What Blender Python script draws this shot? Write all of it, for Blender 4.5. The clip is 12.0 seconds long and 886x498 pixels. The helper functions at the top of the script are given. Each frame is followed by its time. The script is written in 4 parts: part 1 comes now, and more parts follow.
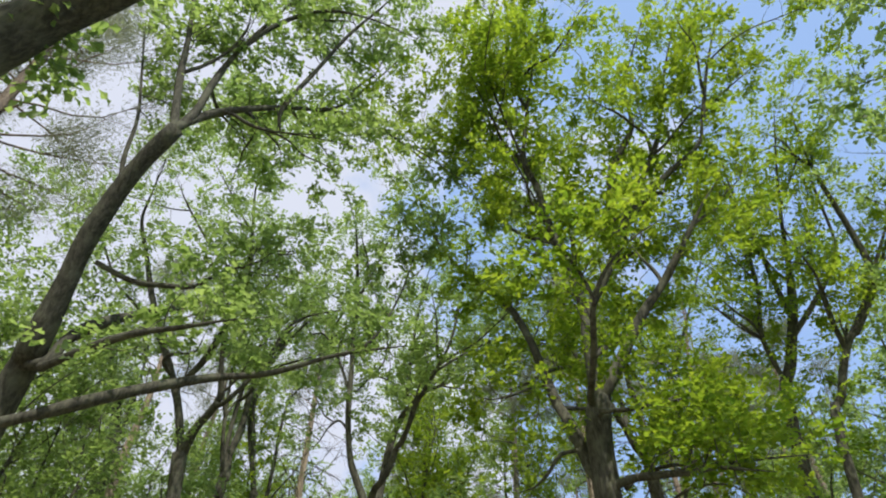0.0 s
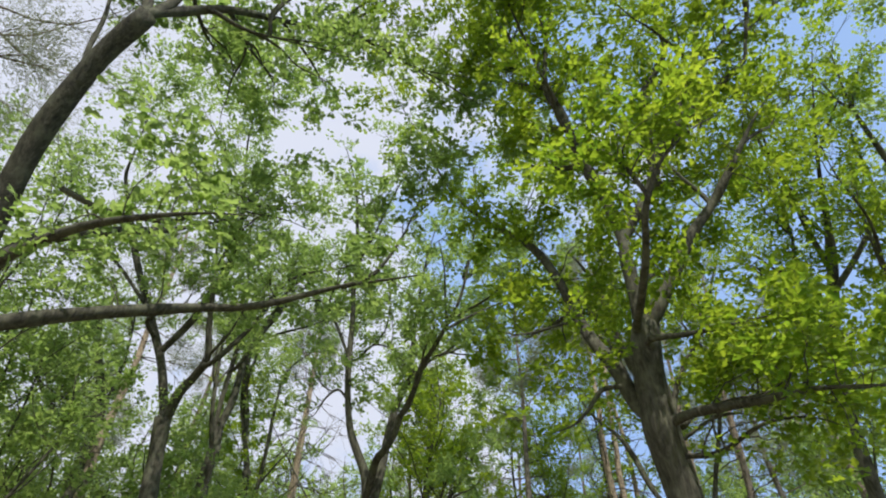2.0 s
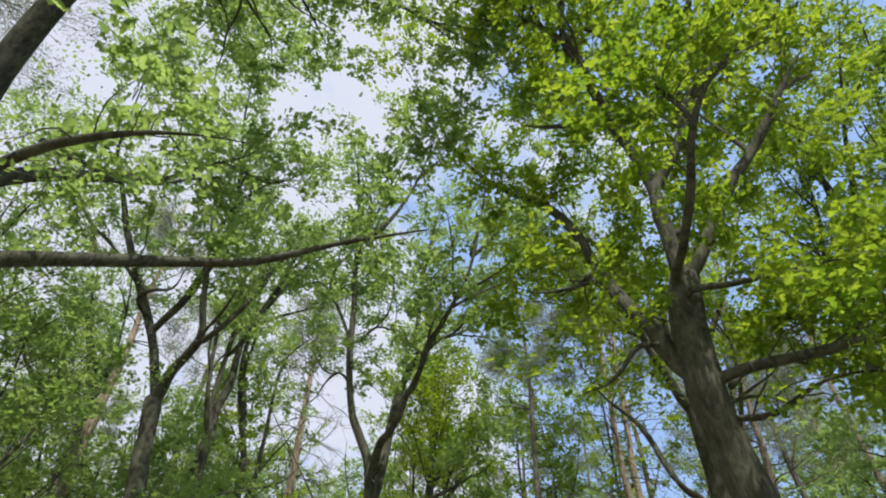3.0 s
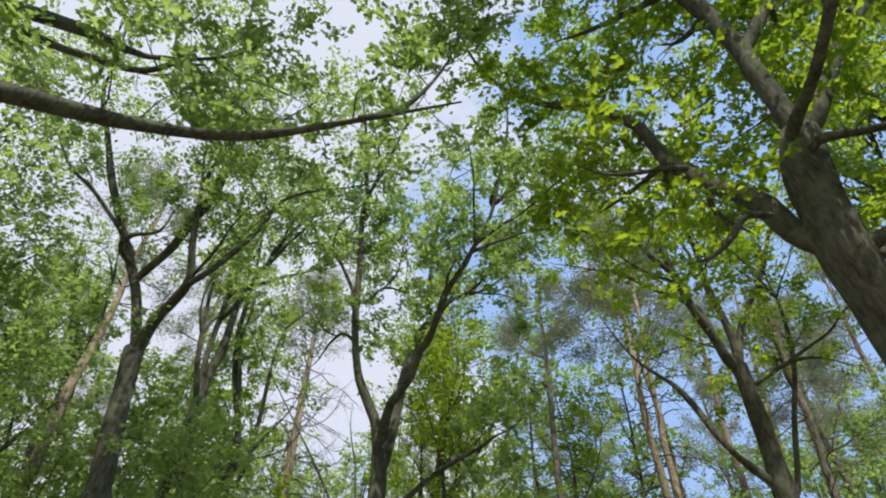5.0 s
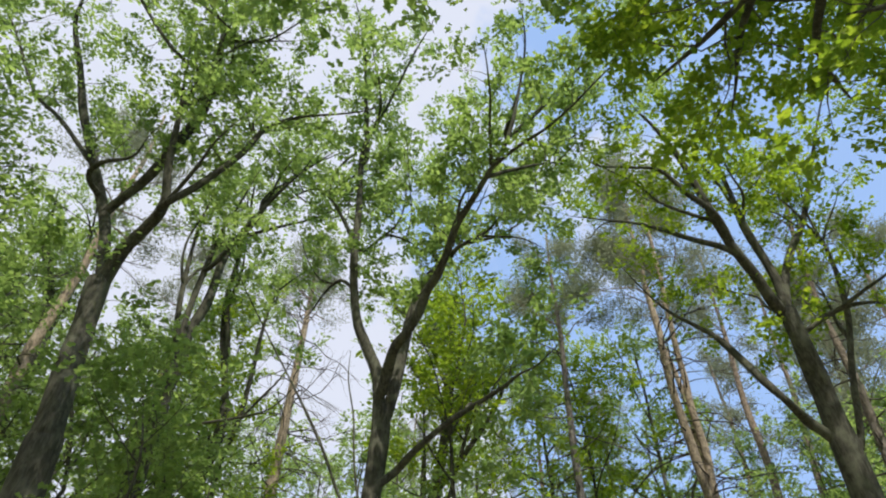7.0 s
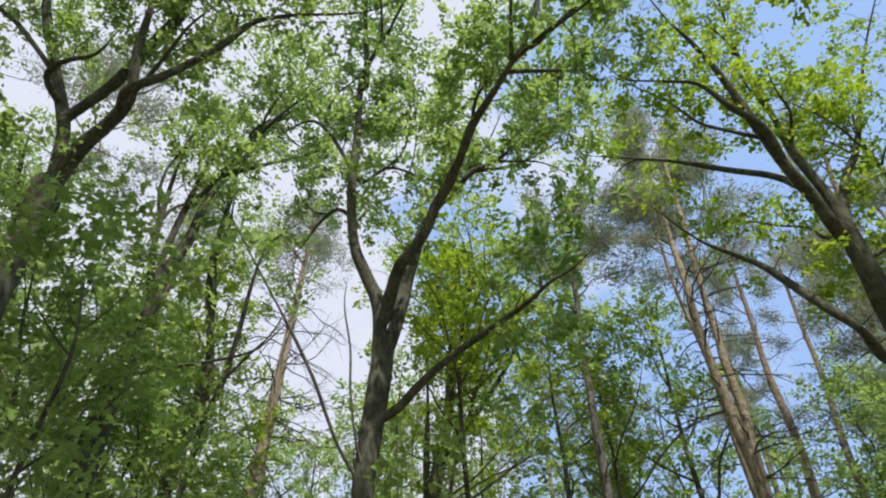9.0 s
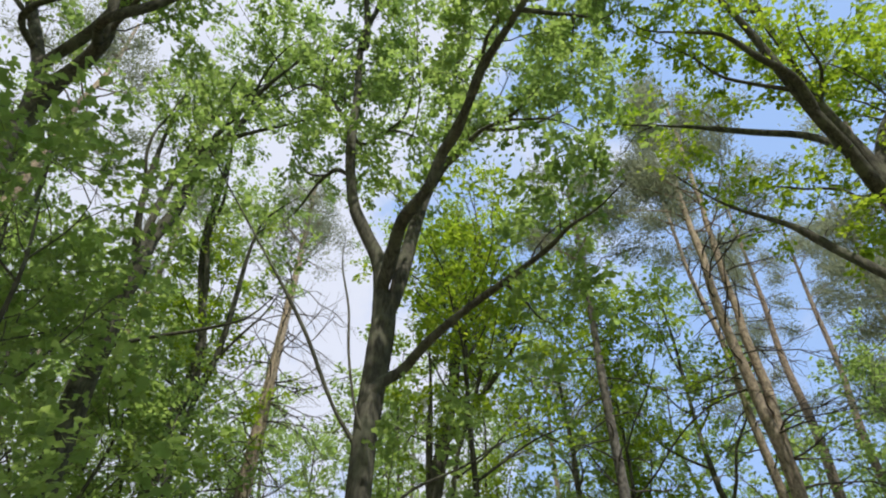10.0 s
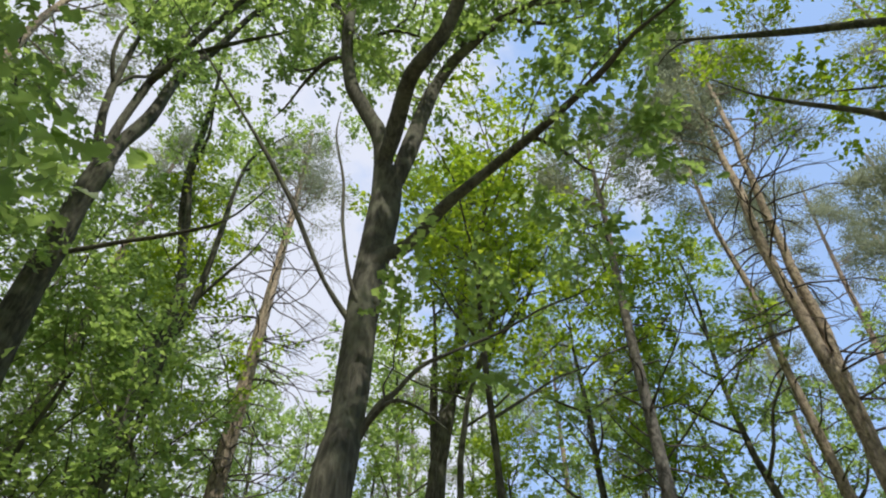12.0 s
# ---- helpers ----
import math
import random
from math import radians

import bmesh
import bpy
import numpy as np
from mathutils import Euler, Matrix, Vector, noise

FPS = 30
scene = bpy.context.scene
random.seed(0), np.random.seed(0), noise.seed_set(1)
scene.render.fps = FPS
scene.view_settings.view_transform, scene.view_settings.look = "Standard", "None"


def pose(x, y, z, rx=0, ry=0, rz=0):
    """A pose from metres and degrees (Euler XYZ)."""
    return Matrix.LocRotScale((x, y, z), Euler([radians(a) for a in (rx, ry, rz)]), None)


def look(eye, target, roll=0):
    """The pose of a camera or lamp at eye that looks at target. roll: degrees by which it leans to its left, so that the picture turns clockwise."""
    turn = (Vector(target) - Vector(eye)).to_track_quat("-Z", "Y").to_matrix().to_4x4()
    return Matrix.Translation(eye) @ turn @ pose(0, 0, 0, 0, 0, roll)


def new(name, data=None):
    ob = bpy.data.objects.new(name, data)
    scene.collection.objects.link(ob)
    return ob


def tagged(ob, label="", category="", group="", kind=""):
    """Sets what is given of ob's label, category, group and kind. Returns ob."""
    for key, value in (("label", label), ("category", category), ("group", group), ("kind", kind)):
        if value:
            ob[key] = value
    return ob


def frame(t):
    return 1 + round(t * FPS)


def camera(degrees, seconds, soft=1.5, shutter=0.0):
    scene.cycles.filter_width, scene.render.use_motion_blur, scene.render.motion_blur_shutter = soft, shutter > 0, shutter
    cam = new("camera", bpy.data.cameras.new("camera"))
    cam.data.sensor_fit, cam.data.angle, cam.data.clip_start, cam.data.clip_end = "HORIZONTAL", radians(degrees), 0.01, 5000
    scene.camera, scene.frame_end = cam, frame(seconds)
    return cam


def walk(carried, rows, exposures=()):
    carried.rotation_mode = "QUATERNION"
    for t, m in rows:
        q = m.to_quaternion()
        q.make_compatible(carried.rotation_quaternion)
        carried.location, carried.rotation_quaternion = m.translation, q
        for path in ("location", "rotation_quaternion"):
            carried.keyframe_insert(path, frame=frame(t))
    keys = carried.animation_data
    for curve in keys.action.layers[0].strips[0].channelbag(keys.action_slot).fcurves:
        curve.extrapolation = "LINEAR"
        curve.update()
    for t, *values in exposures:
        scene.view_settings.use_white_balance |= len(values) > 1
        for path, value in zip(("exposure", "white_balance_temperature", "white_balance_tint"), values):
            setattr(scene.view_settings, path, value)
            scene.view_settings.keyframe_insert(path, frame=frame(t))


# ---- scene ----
cam = camera(74.0, 12.0, soft=2.05)
PATH = [
    (0, (0.000, 0.000, 1.558), (-0.015, 1.465, 2.920), -0.15),
    (0.5, (-0.053, 0.472, 1.573), (-0.068, 1.938, 2.933), -0.14),
    (1, (-0.122, 0.976, 1.561), (-0.136, 2.441, 2.922), -0.24),
    (1.5, (-0.202, 1.484, 1.560), (-0.213, 2.950, 2.920), -0.22),
    (2, (-0.304, 1.983, 1.565), (-0.313, 3.451, 2.924), -0.24),
    (2.5, (-0.398, 2.546, 1.600), (-0.406, 4.014, 2.959), -0.27),
    (3, (-0.509, 3.083, 1.608), (-0.517, 4.549, 2.968), -0.21),
    (5, (-0.964, 5.331, 1.614), (-0.971, 6.785, 2.988), 0.16),
    (5.5, (-1.047, 5.836, 1.641), (-1.054, 7.291, 3.014), 0.23),
    (6, (-1.110, 6.374, 1.653), (-1.117, 7.829, 3.025), 0.17),
    (6.5, (-1.162, 6.934, 1.649), (-1.163, 8.390, 3.021), 0.10),
    (7, (-1.246, 7.498, 1.645), (-1.243, 8.954, 3.016), 0.07),
    (9, (-1.473, 9.733, 1.617), (-1.463, 11.192, 2.985), 0.13),
    (9.5, (-1.514, 10.283, 1.630), (-1.504, 11.742, 2.999), 0.20),
    (10, (-1.566, 10.827, 1.650), (-1.557, 12.285, 3.018), 0.26),
    (10.5, (-1.613, 11.379, 1.631), (-1.603, 12.837, 2.999), 0.33),
    (11, (-1.668, 11.982, 1.595), (-1.654, 13.438, 2.966), 0.31),
    (11.5, (-1.721, 12.608, 1.533), (-1.704, 14.059, 2.909), 0.28),
    (12, (-1.768, 13.200, 1.521), (-1.751, 14.650, 2.898), 0.37),
]
walk(cam, [(t, look(eye, target, roll)) for t, eye, target, roll in PATH], exposures=[(0, 0.13), (12, 0.2)])

# ---- world, sun, exposure ----
SUN_AT = Vector((0.22, -0.6, 1.05)).normalized()
world = bpy.data.worlds.new("sky")
scene.world = world
world.use_nodes = True
wt = world.node_tree
wt.nodes.clear()
sky = wt.nodes.new("ShaderNodeTexSky")
sky.sky_type = "NISHITA"
sky.sun_disc = False
sky.sun_elevation = math.asin(SUN_AT.z)
sky.sun_rotation = math.atan2(SUN_AT.x, SUN_AT.y)
sky.air_density, sky.dust_density, sky.ozone_density = 1.0, 0.4, 3.0
geo = wt.nodes.new("ShaderNodeTexCoord")
puffs = wt.nodes.new("ShaderNodeTexNoise")
puffs.inputs["Scale"].default_value = 3.6
puffs.inputs["Detail"].default_value = 6
puffs.inputs["Roughness"].default_value = 0.55
wt.links.new(geo.outputs["Generated"], puffs.inputs["Vector"])
bank = wt.nodes.new("ShaderNodeVectorMath")      # a cloud bank stands to the west
bank.operation = "DOT_PRODUCT"
bank.inputs[1].default_value = (-0.75, -0.1, 0.0)
wt.links.new(geo.outputs["Generated"], bank.inputs[0])
cover = wt.nodes.new("ShaderNodeMath")
cover.operation = "MULTIPLY_ADD"
cover.inputs[1].default_value = 0.55
wt.links.new(bank.outputs["Value"], cover.inputs[0])
wt.links.new(puffs.outputs["Fac"], cover.inputs[2])
ramp = wt.nodes.new("ShaderNodeMapRange")
ramp.interpolation_type = "SMOOTHSTEP"
ramp.inputs["From Min"].default_value, ramp.inputs["From Max"].default_value = 0.34, 0.52
ramp.inputs["To Min"].default_value = 0.04
wt.links.new(cover.outputs[0], ramp.inputs["Value"])
mixw = wt.nodes.new("ShaderNodeMix")
mixw.data_type = "RGBA"
mixw.inputs["B"].default_value = (4.5, 4.75, 5.55, 1)
wt.links.new(ramp.outputs["Result"], mixw.inputs["Factor"])
haze = wt.nodes.new("ShaderNodeMix")             # thin bright haze over the blue
haze.data_type = "RGBA"
haze.inputs["Factor"].default_value = 0.8
haze.inputs["B"].default_value = (2.35, 3.6, 6.1, 1)
wt.links.new(sky.outputs["Color"], haze.inputs["A"])
wt.links.new(haze.outputs["Result"], mixw.inputs["A"])
bg = wt.nodes.new("ShaderNodeBackground")
bg.inputs["Strength"].default_value = 0.15
wt.links.new(mixw.outputs["Result"], bg.inputs["Color"])
wout = wt.nodes.new("ShaderNodeOutputWorld")
wt.links.new(bg.outputs["Background"], wout.inputs["Surface"])

sun = new("sun", bpy.data.lights.new("sun", "SUN"))
sun.data.energy, sun.data.angle, sun.data.color = 3.8, radians(0.53), (1.0, 0.955, 0.875)
sun.matrix_world = look(SUN_AT * 60, (0, 0, 0))


# ---- materials ----
def shader(name):
    mat = bpy.data.materials.new(name)
    mat.use_nodes = True
    nt = mat.node_tree
    nt.nodes.clear()
    return mat, nt, nt.nodes.new("ShaderNodeOutputMaterial")


def node(nt, kind, **given):
    n = nt.nodes.new(kind)
    for key, value in given.items():
        n.inputs[key.replace("_", " ")].default_value = value
    return n


def ramp_of(nt, source, *stops):
    n = nt.nodes.new("ShaderNodeValToRGB")
    while len(n.color_ramp.elements) < len(stops):
        n.color_ramp.elements.new(0.5)
    for e, (at, colour) in zip(n.color_ramp.elements, stops):
        e.position, e.color = at, (*colour, 1)
    nt.links.new(source, n.inputs["Fac"])
    return n.outputs["Color"]


def bark(name, stops, lichen, furrow=9.0, flaky=0.0, rough=0.92, upper=None, stretch=0.22):
    """Furrowed bark: long cracks along the stem, blotches of lichen, fine grain."""
    mat, nt, out = shader(name)
    where = node(nt, "ShaderNodeTexCoord").outputs["Object"]
    long = node(nt, "ShaderNodeMapping", Scale=(furrow, furrow, furrow * stretch))
    nt.links.new(where, long.inputs["Vector"])
    cracks = node(nt, "ShaderNodeTexNoise", Scale=2.2, Detail=5.0, Roughness=0.65, Distortion=0.6)
    nt.links.new(long.outputs["Vector"], cracks.inputs["Vector"])
    blot = node(nt, "ShaderNodeTexNoise", Scale=3.1, Detail=4.0, Roughness=0.6)
    nt.links.new(where, blot.inputs["Vector"])
    fine = node(nt, "ShaderNodeTexNoise", Scale=60.0, Detail=3.0)
    nt.links.new(where, fine.inputs["Vector"])
    colour = ramp_of(nt, cracks.outputs["Fac"], *stops)
    patch = ramp_of(nt, blot.outputs["Fac"], (0.48, (0, 0, 0)), (0.66, (1, 1, 1)))
    amount = nt.nodes.new("ShaderNodeMath")
    amount.operation = "MULTIPLY"
    amount.inputs[1].default_value = 0.6
    nt.links.new(patch, amount.inputs[0])
    mix = nt.nodes.new("ShaderNodeMix")
    mix.data_type = "RGBA"
    mix.inputs["B"].default_value = (*lichen, 1)
    nt.links.new(amount.outputs[0], mix.inputs["Factor"])
    nt.links.new(colour, mix.inputs["A"])
    height = nt.nodes.new("ShaderNodeMath")
    height.operation = "MULTIPLY_ADD"
    height.inputs[1].default_value = 0.25
    nt.links.new(fine.outputs["Fac"], height.inputs[0])
    nt.links.new(cracks.outputs["Fac"], height.inputs[2])
    bump = node(nt, "ShaderNodeBump", Strength=0.9, Distance=0.02 + flaky)
    nt.links.new(height.outputs[0], bump.inputs["Height"])
    surf = node(nt, "ShaderNodeBsdfPrincipled", Roughness=rough)
    surf.inputs["Specular IOR Level"].default_value = 0.12
    tint = mix.outputs["Result"]
    if upper:      # papery orange bark higher up the stem
        split = nt.nodes.new("ShaderNodeSeparateXYZ")
        nt.links.new(where, split.inputs["Vector"])
        rise = node(nt, "ShaderNodeMapRange")
        rise.inputs["From Min"].default_value, rise.inputs["From Max"].default_value = 6.0, 14.0
        rise.inputs["To Max"].default_value = 0.75
        nt.links.new(split.outputs["Z"], rise.inputs["Value"])
        scales = ramp_of(nt, cracks.outputs["Fac"], (0.35, tuple(v * 0.35 for v in upper)), (0.6, upper))
        peel = nt.nodes.new("ShaderNodeMix")
        peel.data_type = "RGBA"
        nt.links.new(rise.outputs["Result"], peel.inputs["Factor"])
        nt.links.new(tint, peel.inputs["A"])
        nt.links.new(scales, peel.inputs["B"])
        tint = peel.outputs["Result"]
    nt.links.new(tint, surf.inputs["Base Color"])
    nt.links.new(bump.outputs["Normal"], surf.inputs["Normal"])
    nt.links.new(surf.outputs["BSDF"], out.inputs["Surface"])
    return mat


def foliage(name, dark, light, through_dark, through_light, clear=0.5, rough=0.45):
    """Thin leaves: each one a little different, part of the light passes through."""
    mat, nt, out = shader(name)
    own = nt.nodes.new("ShaderNodeMath")
    own.operation = "ADD"
    nt.links.new(node(nt, "ShaderNodeNewGeometry").outputs["Random Per Island"], own.inputs[0])
    nt.links.new(node(nt, "ShaderNodeObjectInfo").outputs["Random"], own.inputs[1])
    wrap = nt.nodes.new("ShaderNodeMath")
    wrap.operation = "FRACT"
    nt.links.new(own.outputs[0], wrap.inputs[0])
    each = wrap.outputs[0]
    where = node(nt, "ShaderNodeTexCoord").outputs["Object"]
    drift = node(nt, "ShaderNodeTexNoise", Scale=0.55, Detail=2.0)
    nt.links.new(where, drift.inputs["Vector"])
    tone = nt.nodes.new("ShaderNodeMath")
    tone.operation = "MULTIPLY_ADD"
    tone.inputs[1].default_value = 0.55
    nt.links.new(each, tone.inputs[0])
    half = nt.nodes.new("ShaderNodeMath")
    half.operation = "MULTIPLY_ADD"
    half.inputs[1].default_value, half.inputs[2].default_value = 1.1, -0.32
    nt.links.new(drift.outputs["Fac"], half.inputs[0])
    nt.links.new(half.outputs[0], tone.inputs[2])
    top = ramp_of(nt, tone.outputs[0], (0.1, dark), (0.9, light))
    glow = ramp_of(nt, tone.outputs[0], (0.1, through_dark), (0.9, through_light))
    surf = node(nt, "ShaderNodeBsdfPrincipled", Roughness=rough)
    surf.inputs["Specular IOR Level"].default_value = 0.35
    nt.links.new(top, surf.inputs["Base Color"])
    thin = nt.nodes.new("ShaderNodeBsdfTranslucent")
    nt.links.new(glow, thin.inputs["Color"])
    mix = node(nt, "ShaderNodeMixShader", Fac=clear)
    nt.links.new(surf.outputs["BSDF"], mix.inputs[1])
    nt.links.new(thin.outputs["BSDF"], mix.inputs[2])
    nt.links.new(mix.outputs["Shader"], out.inputs["Surface"])
    return mat


OAK_BARK = bark("oak_bark", ((0.32, (0.046, 0.044, 0.035)), (0.5, (0.084, 0.081, 0.062)), (0.7, (0.158, 0.152, 0.112))), (0.178, 0.184, 0.126))
TWIG_BARK = bark("twig_bark", ((0.3, (0.065, 0.06, 0.05)), (0.7, (0.17, 0.158, 0.13))), (0.19, 0.19, 0.15), furrow=20)
PINE_BARK = bark("pine_bark", ((0.32, (0.05, 0.046, 0.042)), (0.5, (0.13, 0.119, 0.106)), (0.72, (0.33, 0.295, 0.25))), (0.2, 0.195, 0.18), furrow=7, flaky=0.005, stretch=0.5, upper=(0.46, 0.35, 0.25))
GREY_PINE = bark("grey_pine_bark", ((0.32, (0.045, 0.042, 0.039)), (0.5, (0.12, 0.113, 0.104)), (0.72, (0.28, 0.262, 0.235))), (0.2, 0.197, 0.185), furrow=7, flaky=0.005, stretch=0.5, upper=(0.37, 0.32, 0.26))
# Pine bark again, with direct sun put into its much paler colours.
SUNLIT_PINE = bark("sunlit_pine_bark", ((0.32, (0.075, 0.063, 0.051)), (0.5, (0.25, 0.205, 0.155)), (0.72, (0.48, 0.405, 0.31))), (0.33, 0.29, 0.235), furrow=7, flaky=0.005, stretch=0.5, upper=(0.66, 0.52, 0.37))
DEAD_WOOD = bark("dead_wood", ((0.3, (0.06, 0.052, 0.046)), (0.7, (0.15, 0.13, 0.115))), (0.14, 0.13, 0.115), furrow=20)
OAK_LEAF = foliage("oak_leaf", (0.076, 0.13, 0.05), (0.145, 0.213, 0.08), (0.275, 0.422, 0.097), (0.535, 0.69, 0.168), clear=0.62)
# Oak leaf with sun glow and deeper shade put into its colour range.
SUN_LEAF = foliage("sunlit_oak_leaf", (0.058, 0.115, 0.02), (0.14, 0.215, 0.034), (0.23, 0.4, 0.026), (0.57, 0.69, 0.05), clear=0.62)
NEEDLES = foliage("pine_needles", (0.15, 0.172, 0.105), (0.265, 0.288, 0.185), (0.29, 0.325, 0.185), (0.44, 0.475, 0.29), clear=0.5, rough=0.6)


def forest_floor():
    mat, nt, out = shader("leaf_litter")
    where = node(nt, "ShaderNodeTexCoord").outputs["Object"]
    broad = node(nt, "ShaderNodeTexNoise", Scale=0.4, Detail=4.0)
    fine = node(nt, "ShaderNodeTexVoronoi", Scale=14.0)
    for n in (broad, fine):
        nt.links.new(where, n.inputs["Vector"])
    base = ramp_of(nt, fine.outputs["Color"], (0.1, (0.13, 0.095, 0.065)), (0.9, (0.36, 0.27, 0.18)))
    moss = ramp_of(nt, broad.outputs["Fac"], (0.45, (0, 0, 0)), (0.6, (1, 1, 1)))
    mix = nt.nodes.new("ShaderNodeMix")
    mix.data_type = "RGBA"
    mix.inputs["B"].default_value = (0.11, 0.15, 0.05, 1)
    nt.links.new(moss, mix.inputs["Factor"])
    nt.links.new(base, mix.inputs["A"])
    bump = node(nt, "ShaderNodeBump", Strength=0.8, Distance=0.03)
    nt.links.new(fine.outputs["Distance"], bump.inputs["Height"])
    surf = node(nt, "ShaderNodeBsdfPrincipled", Roughness=0.95)
    nt.links.new(mix.outputs["Result"], surf.inputs["Base Color"])
    nt.links.new(bump.outputs["Normal"], surf.inputs["Normal"])
    nt.links.new(surf.outputs["BSDF"], out.inputs["Surface"])
    return mat


# ---- ground ----
def ground_height(x, y):
    far = min(1.0, max(0.0, (math.hypot(x, y) - 6.0) / 20.0))
    return 0.25 * far * noise.noise((x * 0.06, y * 0.06, 3.0))


def make_ground():
    grid = [-900, -500, -300, -180, -110] + list(range(-80, 81, 4)) + [110, 180, 300, 500, 900]
    verts = [(x, y + 12, ground_height(x, y + 12) if abs(x) < 100 and abs(y) < 100 else 0.0) for y in grid for x in grid]
    n = len(grid)
    faces = [(j * n + i, j * n + i + 1, (j + 1) * n + i + 1, (j + 1) * n + i) for j in range(n - 1) for i in range(n - 1)]
    me = bpy.data.meshes.new("ground")
    me.from_pydata(verts, [], faces)
    me.shade_smooth()
    me.materials.append(forest_floor())
    tagged(new("ground", me), "brown leaf litter and moss of the forest floor", "ground", kind="structure")


make_ground()


# ---- how trees are made ----
def unit(v):
    return v / (np.linalg.norm(v) + 1e-9)


def smooth_path(points, steps=4):
    """A smooth line of (x, y, z, radius) through a few given ones."""
    p = [np.array(q, float) for q in points]
    p = [2 * p[0] - p[1]] + p + [2 * p[-1] - p[-2]]
    made = []
    for a, b, c, d in zip(p, p[1:], p[2:], p[3:]):
        for k in range(steps):
            t = k / steps
            made.append(0.5 * (2 * b + (c - a) * t + (2 * a - 5 * b + 4 * c - d) * t * t + (3 * b - a - 3 * c + d) * t ** 3))
    made.append(p[-2])
    made = np.array(made)
    made[:, 3] = np.maximum(made[:, 3], 0.003)
    return made


class Stock:
    """Gathers tubes until they become one mesh."""

    def __init__(self):
        self.v, self.f, self.n = [], [], 0

    def tube(self, path, sides, rough=0.0, rng=None):
        path = np.asarray(path)
        if rough:      # closed ends
            first, last = path[0].copy(), path[-1].copy()
            first[:3] -= unit(path[1, :3] - path[0, :3]) * 0.01
            last[:3] += unit(path[-1, :3] - path[-2, :3]) * 0.01
            first[3], last[3] = 0.001, 0.001
            path = np.concatenate([first[None], path, last[None]])
        ahead = np.gradient(path[:, :3], axis=0)
        ahead /= np.linalg.norm(ahead, axis=1, keepdims=True) + 1e-9
        ref = np.array((0.0, 1.0, 0.0)) if abs(ahead[len(ahead) // 2][1]) < 0.8 else np.array((1.0, 0.0, 0.0))
        side = np.cross(ahead, ref)
        side /= np.linalg.norm(side, axis=1, keepdims=True) + 1e-9
        up = np.cross(side, ahead)
        ang = np.linspace(0, 2 * np.pi, sides, endpoint=False)
        r = path[:, 3][:, None] * np.ones(sides)
        if rough and rng:
            lobes = [rng.uniform(0, 6.28) for _ in range(3)]
            s = np.arange(len(path))[:, None]
            r = r * (1 + rough * (np.sin(2 * ang + lobes[0] + 0.35 * s) + 0.7 * np.sin(3 * ang + lobes[1] - 0.5 * s) + 0.8 * np.sin(0.9 * s + lobes[2])))
        ring = path[:, None, :3] + r[..., None] * (np.cos(ang)[None, :, None] * side[:, None] + np.sin(ang)[None, :, None] * up[:, None])
        m = len(path)
        self.v.append(ring.reshape(-1, 3))
        i, k = np.meshgrid(np.arange(m - 1), np.arange(sides), indexing="ij")
        k2 = (k + 1) % sides
        quads = np.stack([i * sides + k, i * sides + k2, (i + 1) * sides + k2, (i + 1) * sides + k], -1).reshape(-1, 4) + self.n
        self.f.append(quads)
        self.n += m * sides

    def mesh(self, name, mat, flat=False):
        return quad_mesh(name, np.concatenate(self.v), np.concatenate(self.f), mat, flat)


def quad_mesh(name, v, f, mat, flat=False):
    me = bpy.data.meshes.new(name)
    k = f.shape[1]
    me.vertices.add(len(v))
    me.vertices.foreach_set("co", np.ascontiguousarray(v, np.float32).ravel())
    me.loops.add(f.size)
    me.loops.foreach_set("vertex_index", np.ascontiguousarray(f, np.int32).ravel())
    me.polygons.add(len(f))
    me.polygons.foreach_set("loop_start", np.arange(0, f.size, k, dtype=np.int32))
    me.update(calc_edges=True)
    me.validate()
    if not flat:
        me.shade_smooth()
    me.materials.append(mat)
    return me


def part(name, me, parent, label="", kind=""):
    ob = new(name, me)
    ob.parent = parent
    return tagged(ob, label, kind=kind)


LOBED = np.array([(0, 0, 0), (-0.27, 0.36, 0.05), (-0.12, 0.5, 0.02), (-0.36, 0.76, 0.1), (0, 1.0, -0.1), (0.34, 0.7, 0.08), (0.12, 0.46, 0.02), (0.25, 0.3, 0.05)])
LOBED_F = np.array([(0, 4, 3, 2, 1), (0, 7, 6, 5, 4)])
KITE = np.array([(0, 0, 0), (-0.3, 0.6, 0.06), (0, 1.0, -0.06), (0.3, 0.6, 0.06)])
KITE_F = np.array([(0, 3, 2, 1)])
BLUNT = np.array([(0, 0, 0), (-0.13, 0.4, 0.03), (-0.36, 0.74, 0.09), (0.02, 1.0, -0.1), (0.33, 0.62, 0.08), (0.12, 0.36, 0.03)])
BLUNT_F = np.array([(0, 3, 2, 1), (0, 5, 4, 3)])


def leaf_frames(at, out, size, nrng, flop=0.75):
    """How each leaf lies: its place, axes and length; turned outward along out, face mostly to the sky."""
    n = len(at)
    along = out + nrng.normal(0, 0.6, (n, 3))
    along[:, 2] = along[:, 2] * 0.6 - 0.15
    along /= np.linalg.norm(along, axis=1, keepdims=True) + 1e-9
    face = np.array((0, 0, 1.0)) + nrng.normal(0, flop, (n, 3))
    side = np.cross(along, face)
    side /= np.linalg.norm(side, axis=1, keepdims=True) + 1e-9
    return at, side, along, np.cross(side, along), size * nrng.uniform(0.55, 1.25, n)


